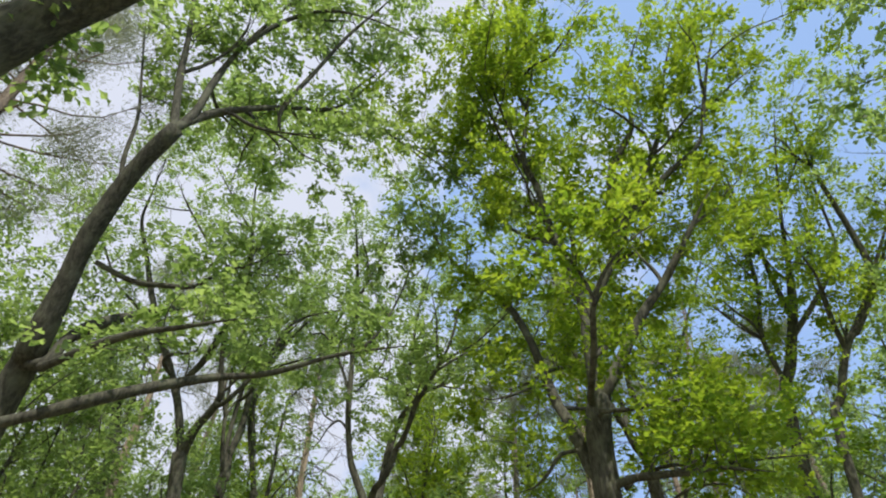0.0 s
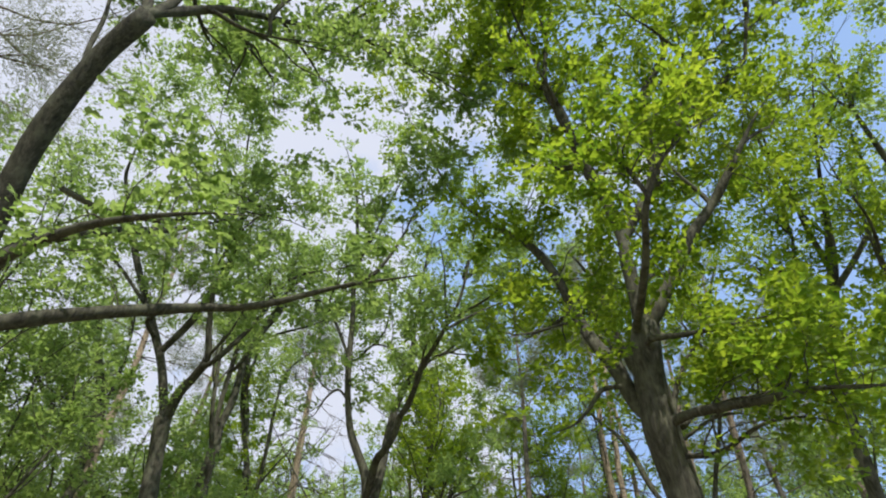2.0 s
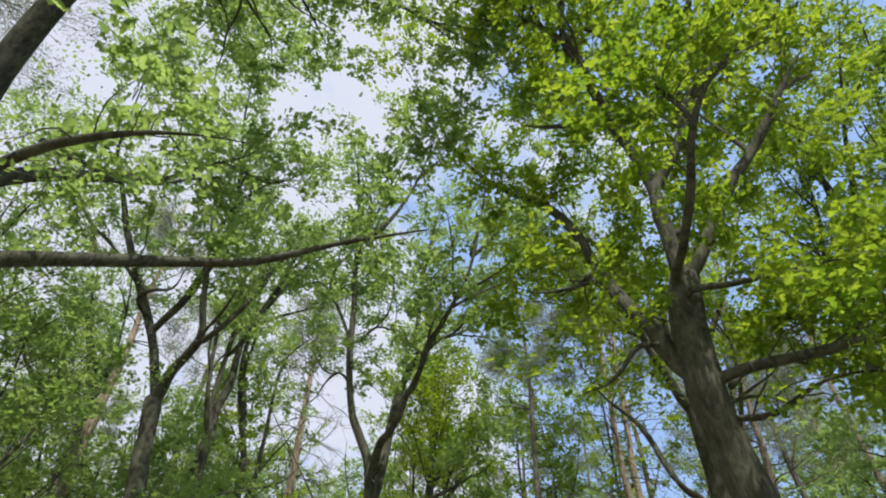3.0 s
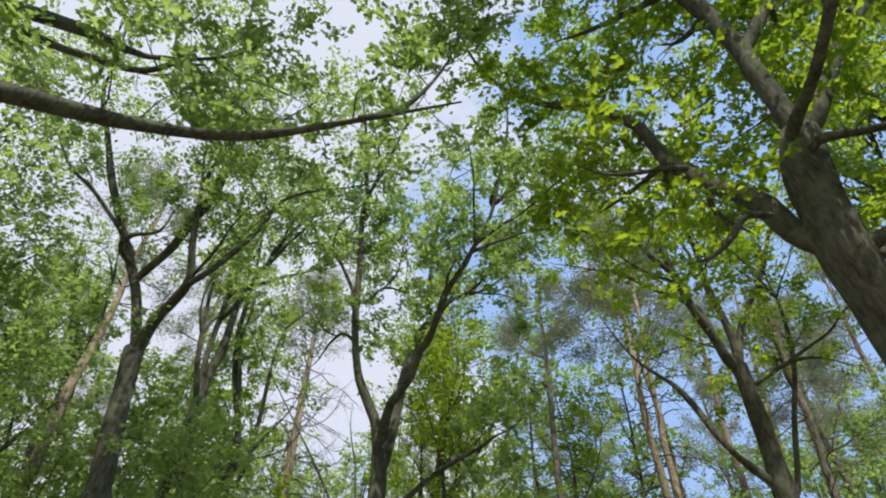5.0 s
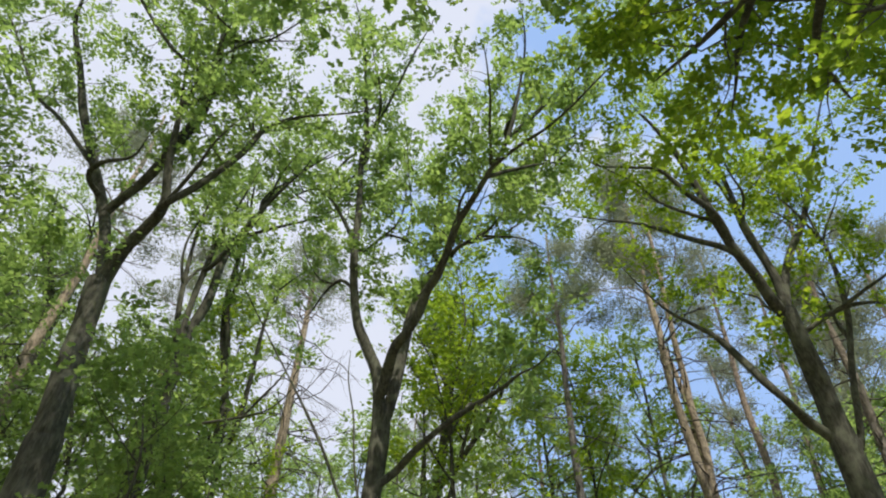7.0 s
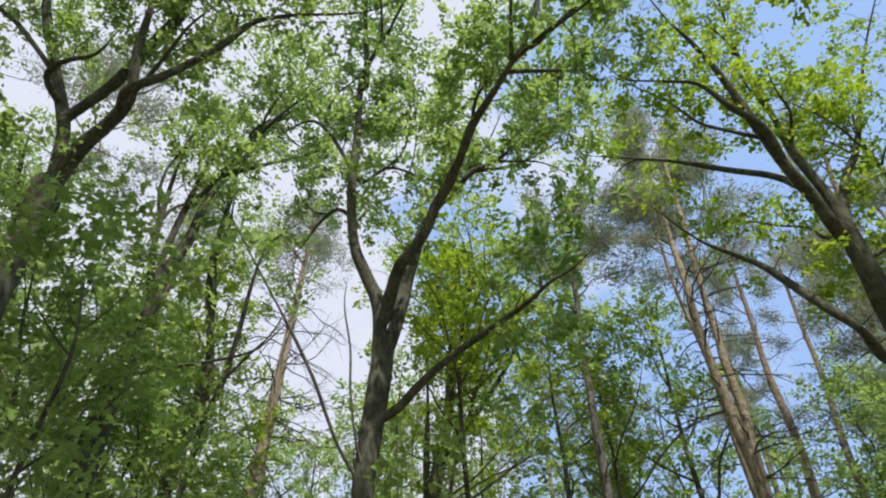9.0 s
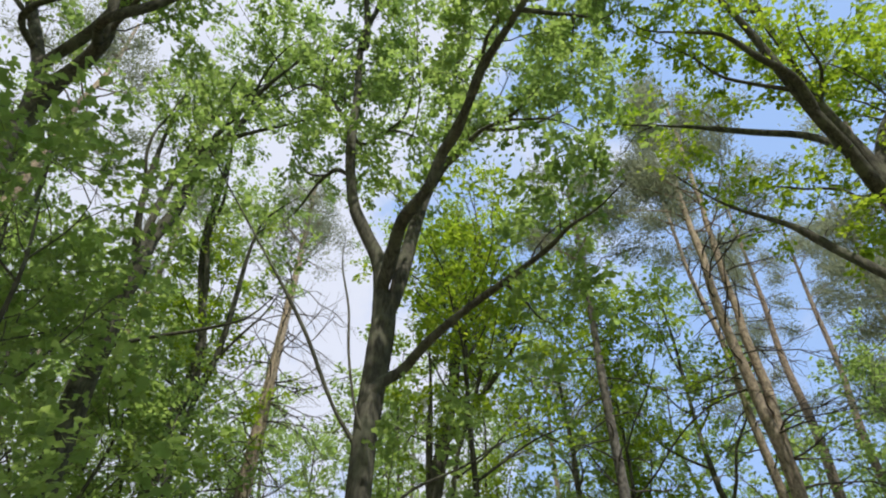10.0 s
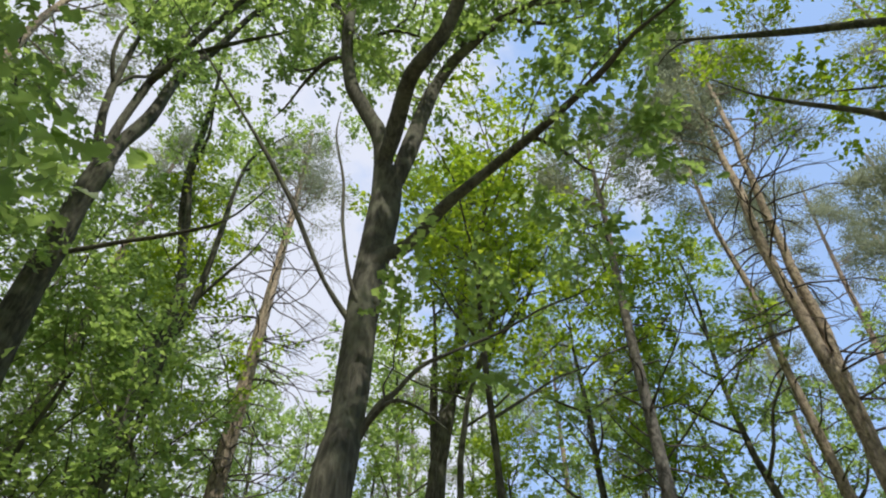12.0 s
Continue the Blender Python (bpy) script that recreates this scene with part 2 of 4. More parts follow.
def leaf_mesh(name, frames, mat, simple=False):
    shape, faces = {0: (LOBED, LOBED_F), 1: (BLUNT, BLUNT_F), 2: (KITE, KITE_F)}[simple]
    at, side, along, face, s = frames
    local = shape[None] * s[:, None, None]
    v = at[:, None] + local[..., :1] * side[:, None] + local[..., 1:2] * along[:, None] + local[..., 2:] * face[:, None]
    f = (faces[None] + (np.arange(len(at)) * len(shape))[:, None, None]).reshape(-1, faces.shape[1])
    return quad_mesh(name, v.reshape(-1, 3), f, mat, flat=True)


def one_leaf(mat):
    """A single oak leaf, one long: rounded lobes, a folded midrib, a short stalk."""
    half = [(0.0, 0.012), (0.1, 0.02), (0.2, 0.13), (0.3, 0.19), (0.38, 0.11), (0.5, 0.28), (0.58, 0.18), (0.7, 0.34), (0.79, 0.22), (0.9, 0.22), (0.97, 0.12), (1.0, 0.01)]
    v, f = [], []
    for y, w in half:
        sag = -0.1 * y * y
        v += [(-w, y, sag + w * 0.28), (0, y, sag), (w, y, sag + w * 0.28)]
    for k in range(len(half) - 1):
        a = 3 * k
        f += [(a, a + 1, a + 4, a + 3), (a + 1, a + 2, a + 5, a + 4)]
    return quad_mesh("leaf", np.array(v), np.array(f), mat)


def shoot(rng, start, way, length, r, bend=0.35, rise=0.1, steps=5):
    """A crooked shoot: a line of (x, y, z, radius)."""
    p, d = np.array(start, float), unit(np.array(way, float))
    rows = [(*p, r)]
    for k in range(steps):
        d = unit(d + np.array([rng.gauss(0, bend), rng.gauss(0, bend), rng.gauss(0, bend) + rise]))
        p = p + d * length / steps
        rows.append((*p, r * (1 - 0.8 * (k + 1) / steps)))
    return np.array(rows)


def sprays(rng, path, bare, every, reach, stock, spots, twigs=5, leaves=18, rise=0.12, fine=True, seek=0.85):
    """Side branches along a limb, twigs on them; leaf-bearing lines go to spots."""
    steps = np.linalg.norm(np.diff(path[:, :3], axis=0), axis=1)
    run = np.r_[0, np.cumsum(steps)]
    total = run[-1]
    s = bare * total
    while s < total:
        k = max(1, min(int(np.searchsorted(run, s)), len(path) - 1))
        f = (s - run[k - 1]) / (steps[k - 1] + 1e-9)
        at = path[k - 1] * (1 - f) + path[k] * f
        ahead = unit(path[k, :3] - path[k - 1, :3])
        off = unit(np.cross(ahead, np.array([rng.gauss(0, 1), rng.gauss(0, 1), rng.gauss(0, 1)])))
        if off[2] < 0.05 and rng.random() < seek:      # most side branches seek the sky
            off = -off
        left = 0.45 + 0.55 * (1 - s / total)
        long = reach * left * rng.uniform(0.5, 1.3)
        thick = max(0.006, min(at[3] * 0.5, 0.010 * long + 0.003))
        br = shoot(rng, at[:3], ahead * rng.uniform(0.3, 0.9) + off + (0, 0, rise), long, thick, 0.3, rise * 0.4)
        stock.tube(br if fine else br[[0, 2, 3, 5]], 4 if fine else 3)
        for _ in range(max(2, round(twigs * long / reach))):
            a = rng.randint(3, 5)
            p, d = br[a], unit(br[a, :3] - br[a - 1, :3])
            o = np.array([rng.gauss(0, 1), rng.gauss(0, 1), rng.gauss(0.25, 0.6)])
            tw = shoot(rng, p[:3], d + 0.9 * unit(o), rng.uniform(0.25, 0.7) * min(1.0, reach), max(0.003, p[3] * 0.5), 0.3, 0.0, 2)
            stock.tube(tw if fine else tw[[0, 2]], 3)
            spots.append((*tw[0, :3], *tw[-1, :3], max(3, round(leaves * rng.uniform(0.6, 1.4)))))
        s += every * rng.uniform(0.5, 1.5)


class Oak:
    """One oak from the lines of its trunk and main limbs (x, y, z, radius); twigs and leaves grow by chance."""

    count = 0

    def __init__(self, label, seed=None, bare=0.2, every=0.38, reach=1.5, twigs=5, leaves=18, size=0.12, leaf=None, group="", simple=0, trunk_bare=0.75, spread=0.085, sides=8, forks=0, toward=(0, 0, 0), fine=True, singles=0, near=9.0, seek=0.85):
        Oak.count += 1
        self.seed = seed or Oak.count
        self.rng, self.nrng = random.Random(self.seed), np.random.default_rng(self.seed)
        self.label, self.group, self.size, self.leaf, self.simple = label, group, size, leaf or OAK_LEAF, simple if fine else 2
        self.bare, self.trunk_bare, self.sides = bare, trunk_bare, sides
        self.grow = dict(every=every, reach=reach, twigs=twigs, leaves=leaves, fine=fine, seek=seek)
        self.singles, self.near = singles, near
        self.spread, self.forks, self.toward = spread, forks, toward
        self.root, self.wood, self.spots, self.ends = None, Stock(), [], []

    def stem(self, name, points, sides, bare):
        path = smooth_path([np.array(q) - self.base for q in points], 4 if self.grow["fine"] else 2)
        st = Stock()
        st.tube(path, sides, 0.05, self.rng)
        part(name, st.mesh(name, OAK_BARK), self.root)
        sprays(self.rng, path, bare, stock=self.wood, spots=self.spots, **self.grow)
        for k in (len(path) - 1, len(path) * 3 // 4, len(path) // 2):
            if path[k, 2] > 8.5:
                self.ends.append((path[k], unit(path[k, :3] - path[k - 2, :3])))

    def trunk(self, *points):
        self.root = new("oak_tree")
        self.root.location = points[0][:3]
        self.base = np.array([*points[0][:3], 0.0])
        self.stem("trunk", points, self.sides + 4, self.trunk_bare)

    def limb(self, *points, bare=None):
        self.stem("limb", points, self.sides, self.bare if bare is None else bare)

    def fork_out(self, count, long=2.8, toward=(0, 0, 0)):
        """More limbs fork from the upper ones and fill the top of the crown."""
        for p, d in self.rng.choices(self.ends[:], k=count):
            way = d + np.array([self.rng.gauss(0, 0.6), self.rng.gauss(0, 0.6), 0.25 + self.rng.gauss(0, 0.3)]) + toward
            sh = shoot(self.rng, p[:3], way, long * self.rng.uniform(0.6, 1.25), min(p[3] * 0.8, 0.045), 0.2, 0.02, 5)
            sh[:, 2] = np.where(sh[:, 2] > 16.5, 16.5 + (sh[:, 2] - 16.5) * 0.3, sh[:, 2])
            self.limb(*(sh + self.base))

    def finish(self):
        self.fork_out(self.forks, toward=self.toward)
        part("branchwork", self.wood.mesh("branchwork", TWIG_BARK), self.root, "thin crooked dark side branches", "stuff")
        s = np.array(self.spots)
        s = np.repeat(s, s[:, 6].astype(int), 0)
        bunch = np.arange(len(s)) % 3      # leaves sit in rosettes along the twig
        u = np.array((1.12, 0.82, 0.5))[bunch][:, None] + self.nrng.normal(0, 0.1, (len(s), 1))
        at = s[:, :3] + (s[:, 3:6] - s[:, :3]) * u + self.nrng.normal(0, self.spread, (len(s), 3)) * (1, 1, 0.7)
        out = s[:, 3:6] - s[:, :3]
        out /= np.linalg.norm(out, axis=1, keepdims=True) + 1e-9
        frames = leaf_frames(at, out, self.size, self.nrng)
        low = np.flatnonzero(at[:, 2] + self.base[2] < self.near)[:2400]
        single = low[:: max(1, len(low) // self.singles)][: self.singles] if self.singles and len(low) else low[:0]
        rest = np.setdiff1d(np.arange(len(at)), single)
        crown = part("crown", leaf_mesh("crown", [q[rest] for q in frames], self.leaf, self.simple), self.root, "loose crown of small lobed green leaves", "stuff")
        if len(single):
            me = one_leaf(self.leaf)
            for k in single:
                p, side, along, face, s = (q[k] for q in frames)
                ob = part("leaf", me, crown)
                ob.matrix_basis = Matrix([(*(np.array((side[r], along[r], face[r])) * s), p[r]) for r in range(3)] + [(0, 0, 0, 1)])
        return tagged(self.root, self.label, "tree", self.group)


def wild_oak(label, at, height, seed, lean=(0, 0), limbs=7, girth=0.16, first=0.35, group="oaks of the wood", **more):
    """An oak of the wood behind: its limbs fork from a crooked stem by chance."""
    rng = random.Random(seed * 31 + 5)
    x, y = at
    z0 = ground_height(x, y) - 0.05
    trunk = []
    for k in range(7):
        u = k / 6
        trunk.append((x + lean[0] * u * height + rng.gauss(0, 0.22) * (k > 0), y + lean[1] * u * height + rng.gauss(0, 0.22) * (k > 0), z0 + height * u, girth * (1.25 if k == 0 else 1) * (1 - 0.85 * u)))
    path = smooth_path(trunk)
    lines = []
    for k in range(limbs):
        u = first + (0.95 - first) * (k + rng.uniform(0, 0.7)) / limbs
        p = path[int(u * (len(path) - 1))]
        a = k * 2.4 + rng.uniform(-0.5, 0.5)
        long = height * rng.uniform(0.2, 0.34) * (1.2 - 0.6 * u)
        sh = shoot(rng, p[:3], (math.cos(a), math.sin(a), rng.uniform(0.5, 1.1)), long, p[3] * 0.6, 0.16, 0.12, 5)
        lines.append([tuple(q) for q in sh])
    tree = Oak(label, seed, group=group, **more)
    tree.trunk(*trunk)
    for line in lines:
        tree.limb(*line)
    return tree.finish()


class Pine:
    """A pine: straight scaly stem, dead snags below, a feathery crown of needles on top."""

    def __init__(self, label, seed, at, height, girth, crown, lean=(0.0, 0.0), snags=26, wide=1.9, tufts=70, group="pines of the wood", sway=0.06, second=None, needle=1.5, bare_long=1.0, twiggy=3, skin=None, fat=0.0122, droop=0.07, crook=0.2):
        rng, nrng = random.Random(seed), np.random.default_rng(seed)
        x, y = at
        root = new("pine_tree")
        root.location = (x, y, ground_height(x, y) - 0.05)
        wood, dead, spots = Stock(), Stock(), []
        stems = [(0.0, lean, height, girth)] + ([second] if second else [])
        for n, (start, tilt, top, r) in enumerate(stems):
            line = []
            bits = 18 if isinstance(tilt, list) else 8
            for k in range(bits + 1):
                z = start + (top - start) * k / bits
                flare = 1.25 if k == 0 and not n else 1.0
                at_z = np.interp(z, *zip(*tilt)) if isinstance(tilt, list) else tilt[0] * z
                line.append((at_z + rng.gauss(0, sway) * (k > 0), (0.0 if isinstance(tilt, list) else tilt[1] * z) + rng.gauss(0, sway) * (k > 0), z, r * flare * (1 - 0.8 * (z / top) ** 1.3)))
            if n:
                line[0] = (line[0][0], 0.0, start, r * 0.9)
            path = smooth_path(line)
            st = Stock()
            st.tube(path, 12, 0.03, rng)
            part("trunk" if not n else "second_stem", st.mesh("trunk", skin or PINE_BARK), root)
            low = max(start, crown * 0.42)
            for k in range(snags):
                z = low + (top * 0.97 - low) * (k + rng.random()) / snags
                p = path[min(len(path) - 1, int((z - start) / (top - start) * (len(path) - 1)))]
                a = rng.uniform(0, 6.283)
                live = z > crown
                u = (z - crown) / (top - crown) if live else 0
                long = (wide * (1.15 - 0.75 * u) if live else rng.uniform(0.8, 2.2) * bare_long) * rng.uniform(0.7, 1.2)
                br = shoot(rng, p[:3], (math.cos(a), math.sin(a), 0.35 if live else rng.uniform(-0.1, 0.45)), long, 0.028 if live else 0.026, 0.2 if live else crook, 0.05 if live else -droop, 5)
                (wood if live else dead).tube(br, 5)
                for _ in range(3 if live else twiggy):
                    j = rng.randint(2, 4)
                    tw = shoot(rng, br[j, :3], br[j, :3] - br[j - 1, :3] + np.array([rng.gauss(0, 0.1), rng.gauss(0, 0.1), rng.gauss(0, 0.06)]), long * 0.45, 0.011, 0.3, 0.02, 3)
                    (wood if live else dead).tube(tw, 3)
                    if live:
                        for q in tw[1:]:
                            spots.append((q[:3], unit(tw[-1, :3] - tw[0, :3])))
        if dead.n:
            part("snagwork", dead.mesh("snagwork", DEAD_WOOD), root, "bare dead lower branches", "stuff")
        if spots:
            part("branchwork", wood.mesh("branchwork", PINE_BARK), root, "thin reddish crown branches", "stuff")
            n = tufts
            at_ = np.repeat(np.array([s[0] for s in spots]), n, 0)
            out = np.repeat(np.array([s[1] for s in spots]), n, 0)
            at_ = at_ + nrng.normal(0, 0.2, at_.shape)
            along = out + nrng.normal(0, 0.8, at_.shape) + (0, 0, 0.35)
            along /= np.linalg.norm(along, axis=1, keepdims=True)
            side = np.cross(along, nrng.normal(0, 1, at_.shape))
            side /= np.linalg.norm(side, axis=1, keepdims=True) + 1e-9
            long = nrng.uniform(0.06, 0.11, (len(at_), 1))
            v = np.stack([at_ - side * fat * needle, at_ + side * fat * needle, at_ + along * long * needle], 1).reshape(-1, 3)
            part("crown", quad_mesh("crown", v, np.arange(len(v)).reshape(-1, 3), NEEDLES, True), root, "grey-green feathery needles", "stuff")
        tagged(root, label, "tree", group)



# ---- oaks along the walk ----
tree = Oak("tall oak with a bare leaning trunk and long low limbs", size=0.125, leaves=29, every=0.27, reach=1.3, trunk_bare=1.01, forks=20, toward=(0.6, 0.35, 0), bare=0.36, singles=200, near=8.5)
tree.trunk((-7.4, 8.6, -0.05, 0.27), (-6.41, 7.6, 5.63, 0.21), (-6.12, 7.25, 6.35, 0.199), (-5.89, 6.95, 7.17, 0.172), (-5.66, 6.6, 8.09, 0.161), (-5.18, 6.2, 9.2, 0.15), (-4.65, 5.95, 9.98, 0.136))
tree.limb((-4.8, 6.02, 9.77, 0.0986), (-4.71, 6, 9.94, 0.0857), (-4.88, 5.98, 10.68, 0.0809), (-5.13, 5.96, 11.81, 0.077), (-5.39, 5.91, 13.31, 0.0556), (-5.78, 5.52, 15.85, 0.0304), (-5.86, 4.78, 17.36, 0.0102))
tree.limb((-4.7, 5.97, 9.91, 0.09), (-4.64, 6, 10.15, 0.0783), (-4.58, 6.13, 10.82, 0.0733), (-4.64, 6.27, 11.9, 0.0789), (-4.58, 6.39, 13.1, 0.0572), (-4.27, 6.39, 14.23, 0.039), (-3.66, 6.27, 15.66, 0.0234), (-3.22, 5.94, 16.83, 0.0105))
tree.limb((-4.7, 5.98, 9.93, 0.0704), (-4.62, 6, 10.15, 0.0783), (-4.51, 6.4, 11.06, 0.0852), (-4.03, 6.6, 11.52, 0.069), (-3.52, 7.4, 12.78, 0.0496), (-2.73, 8.09, 13.76, 0.0417), (-2.04, 8.27, 14.98, 0.025), (-1.29, 8.23, 16.22, 0.0114), bare=0.5)
tree.limb((-4.34, 6.47, 11.23, 0.0442), (-4.12, 6.5, 11.2, 0.0384), (-3.75, 6.73, 11.12, 0.0388), (-3.27, 6.97, 11.25, 0.019), (-2.49, 7.2, 11.46, 0.00855))
tree.limb((-5.31, 6.31, 8.9, 0.0484), (-5.51, 6.4, 9.22, 0.0421), (-5.67, 6.38, 9.89, 0.0439), (-5.82, 6.35, 10.98, 0.0322), (-6.4, 6.33, 12.91, 0.0239), (-6.76, 6.15, 14.34, 0.00942))
tree.limb((-6.2, 7.35, 6.16, 0.0997), (-5.82, 7.3, 6.19, 0.0867), (-5.8, 7.4, 6.6, 0.0903), (-5.6, 7.6, 7.05, 0.0949), (-5.28, 8.1, 7.63, 0.078), (-5.02, 8.6, 8.14, 0.064), (-4.98, 9, 8.55, 0.056), bare=1.01)
tree.limb((-5.82, 7.3, 6.19, 0.0687), (-5.78, 7.2, 6.03, 0.0637), (-4.99, 6.7, 5.96, 0.0605), (-4.2, 6.4, 6.02, 0.0525), (-3.44, 6.3, 6.07, 0.0298), (-2.96, 6.5, 6.32, 0.0141), (-2.53, 6.8, 6.58, 0.00598))
tree.limb((-6.5, 7.69, 5.12, 0.0914), (-6.36, 7.3, 5.13, 0.0794), (-5.63, 7.3, 5.34, 0.0809), (-5.22, 7.6, 5.7, 0.0926), (-4.83, 8.2, 6.23, 0.0936), (-4.18, 9, 6.9, 0.0783), (-3.24, 9.35, 7.21, 0.058), (-2.06, 9.45, 7.65, 0.0345), (-0.77, 9.2, 7.67, 0.0103))
tree.limb((-4.58, 6.39, 13.1, 0.0453), (-4.36, 6.26, 13.34, 0.0535), (-3.75, 6.31, 14.59, 0.0572), (-2.81, 6.38, 15.29, 0.0407), (-1.75, 6.62, 15.31, 0.0205), (-0.66, 6.94, 14.92, 0.00672))
tree.limb((-3.31, 6.95, 11.23, 0.0165), (-3.34, 6.8, 11.85, 0.0508), (-2.92, 6.94, 13.54, 0.0449), (-2.32, 6.89, 15.15, 0.0415), (-1.42, 6.7, 16.56, 0.0218), (-0.84, 6.21, 17.45, 0.00728))
tree.limb((-2.95, 7.91, 13.49, 0.0347), (-2.74, 7.94, 13.47, 0.0472), (-1.88, 8.16, 13.31, 0.0473), (-1, 8.4, 12.74, 0.0224), (-0.27, 8.6, 12.04, 0.00637))
tree.limb((-7.26, 9, 9.64, 0.0595), (-6.57, 9.33, 9.41, 0.0601), (-6.1, 9.67, 9.56, 0.0558), (-5.6, 10, 9.8, 0.0512), (-5.14, 10.13, 10.34, 0.0351), (-4.39, 10.23, 10.73, 0.0166), (-3.86, 10.3, 11.7, 0.00722), bare=0.6)
tree.limb((-2, 9.4, 7.61, 0.0453), (-1.5, 9.47, 7.95, 0.0354), (-1.03, 9.67, 9.15, 0.0204), (-0.67, 10, 11.02, 0.00672))
tree.limb((-4.03, 6.6, 11.52, 0.05), (-4.3, 7.5, 12.6, 0.042), (-4.5, 8.6, 13.6, 0.03), (-4.4, 9.8, 14.4, 0.009))
tree.limb((-4.64, 6.27, 11.9, 0.05), (-5.2, 7.2, 13.0, 0.042), (-5.6, 8.4, 14.0, 0.03), (-5.6, 9.6, 14.8, 0.009))
tree.limb((-3.52, 7.4, 12.78, 0.04), (-3.3, 8.5, 13.4, 0.03), (-3.1, 9.8, 14.0, 0.008))
tree.finish()

tree = Oak("oak with leaves coloured as sunlit, its grey trunk forking", leaf=SUN_LEAF, bare=0.26, size=0.115, leaves=30, every=0.2, reach=1.2, twigs=5, seek=0.6, trunk_bare=1.01, forks=24, toward=(0.1, -0.3, 0.0), singles=300, near=8.0)
tree.trunk((3.1, 9.35, -0.05, 0.33), (2.8, 9.15, 2.2, 0.235), (2.48, 9.0, 3.97, 0.208), (2.36, 8.9, 4.6, 0.205), (2.34, 8.86, 5.14, 0.205), (2.37, 8.81, 5.76, 0.2), (2.47, 8.7, 6.34, 0.185))
tree.limb((2.45, 8.71, 6.2, 0.126), (2.41, 8.67, 6.46, 0.11), (2.44, 8.69, 7.04, 0.107), (2.46, 8.72, 7.6, 0.108), (2.52, 8.77, 8.13, 0.0964), (2.42, 8.8, 9.11, 0.117), (2.24, 8.8, 9.88, 0.113), (2.13, 8.8, 10.55, 0.0934), (2.03, 8.8, 11.65, 0.0769), (1.82, 8.76, 12.4, 0.0597), (2.02, 8.51, 14.1, 0.0389), (2.33, 8.04, 15.75, 0.0263), (2.54, 7.26, 17.02, 0.0112), bare=0.45)
tree.limb((1.88, 8.77, 12.2, 0.051), (1.86, 8.8, 12.46, 0.0586), (1.5, 8.8, 13, 0.0481), (1.1, 8.76, 13.29, 0.0312), (0.14, 8.75, 13.3, 0.0102))
tree.limb((2.02, 8.51, 14.1, 0.0308), (2.01, 8.5, 14.34, 0.0504), (1.52, 8.17, 15.7, 0.0401), (0.94, 7.7, 16.67, 0.0113))
tree.limb((2.49, 8.74, 7.84, 0.0814), (2.55, 8.77, 8.06, 0.0898), (2.89, 8.73, 8.62, 0.088), (3.24, 8.7, 9.25, 0.0862), (3.58, 8.7, 10.01, 0.113), (3.9, 8.57, 10.54, 0.115), (4.34, 8.43, 11.01, 0.091), (4.94, 8.3, 11.59, 0.0698), (5.68, 8.1, 12.28, 0.0444), (6.06, 7.9, 13.24, 0.0295), (7.46, 7.58, 14.55, 0.0136), bare=0.4)
tree.limb((2.46, 8.68, 6.29, 0.126), (2.63, 8.6, 6.5, 0.109), (3.06, 8.58, 7.19, 0.0965), (3.52, 8.55, 7.92, 0.0922), (4, 8.5, 8.52, 0.079), (4.29, 8.3, 8.94, 0.0691), (4.82, 8.23, 9.77, 0.0439), (5.31, 8.17, 10.52, 0.0234), (6.08, 8.1, 11.52, 0.009), bare=0.45)
tree.limb((3.37, 8.7, 9.53, 0.0758), (3.42, 8.7, 9.77, 0.0909), (3.47, 8.68, 10.41, 0.094), (3.78, 8.66, 12.05, 0.091), (4.54, 8.56, 13.53, 0.0647), (4.61, 8.29, 15, 0.0334), (5.28, 7.52, 16.81, 0.015))
tree.limb((3.67, 8.66, 10.15, 0.0827), (3.74, 8.5, 10.3, 0.0719), (4.37, 8.47, 11.62, 0.0661), (5.03, 8.45, 13.02, 0.0606), (5.49, 8.15, 14.76, 0.0358), (6.04, 7.53, 16.51, 0.0148))
tree.limb((5.92, 7.97, 12.89, 0.0276), (5.95, 7.89, 13.11, 0.0575), (6.31, 7.61, 14.36, 0.0366), (6.92, 7.19, 16.09, 0.0107))
tree.limb((2.43, 8.75, 6.02, 0.0735), (2.29, 8.6, 6.19, 0.0639), (2.16, 7.93, 6.11, 0.0533), (2.14, 7.33, 6.36, 0.0513), (2.1, 6.85, 6.69, 0.0451), (2.31, 6.57, 7.2, 0.0276), (2.85, 6.52, 7.81, 0.0146), (3.37, 6.6, 8.26, 0.00532))
tree.limb((2.1, 6.85, 6.69, 0.032), (2.09, 6.7, 6.8, 0.0278), (1.96, 6.77, 7.43, 0.0298), (1.75, 6.83, 7.82, 0.0159), (1.2, 6.9, 7.84, 0.00528))
tree.limb((2.3, 8.95, 5.1, 0.14), (2.18, 9.08, 5.38, 0.12), (2.08, 9.18, 5.9, 0.106), (1.95, 9.58, 6.63, 0.099), (1.84, 9.96, 7.51, 0.094), (1.65, 10.01, 8.34, 0.085), (1.38, 10.5, 9.49, 0.076), (0.85, 11.18, 10.68, 0.058), (0.21, 11.52, 11.73, 0.044), (-0.37, 11.43, 12.69, 0.03), (-0.76, 11.16, 13.75, 0.014))
tree.limb((2.1, 9.1, 5.6, 0.0396), (1.75, 9, 5.48, 0.0345), (1.52, 9, 5.19, 0.0293), (1.3, 9, 4.99, 0.0159), (1.04, 9, 4.89, 0.0039))
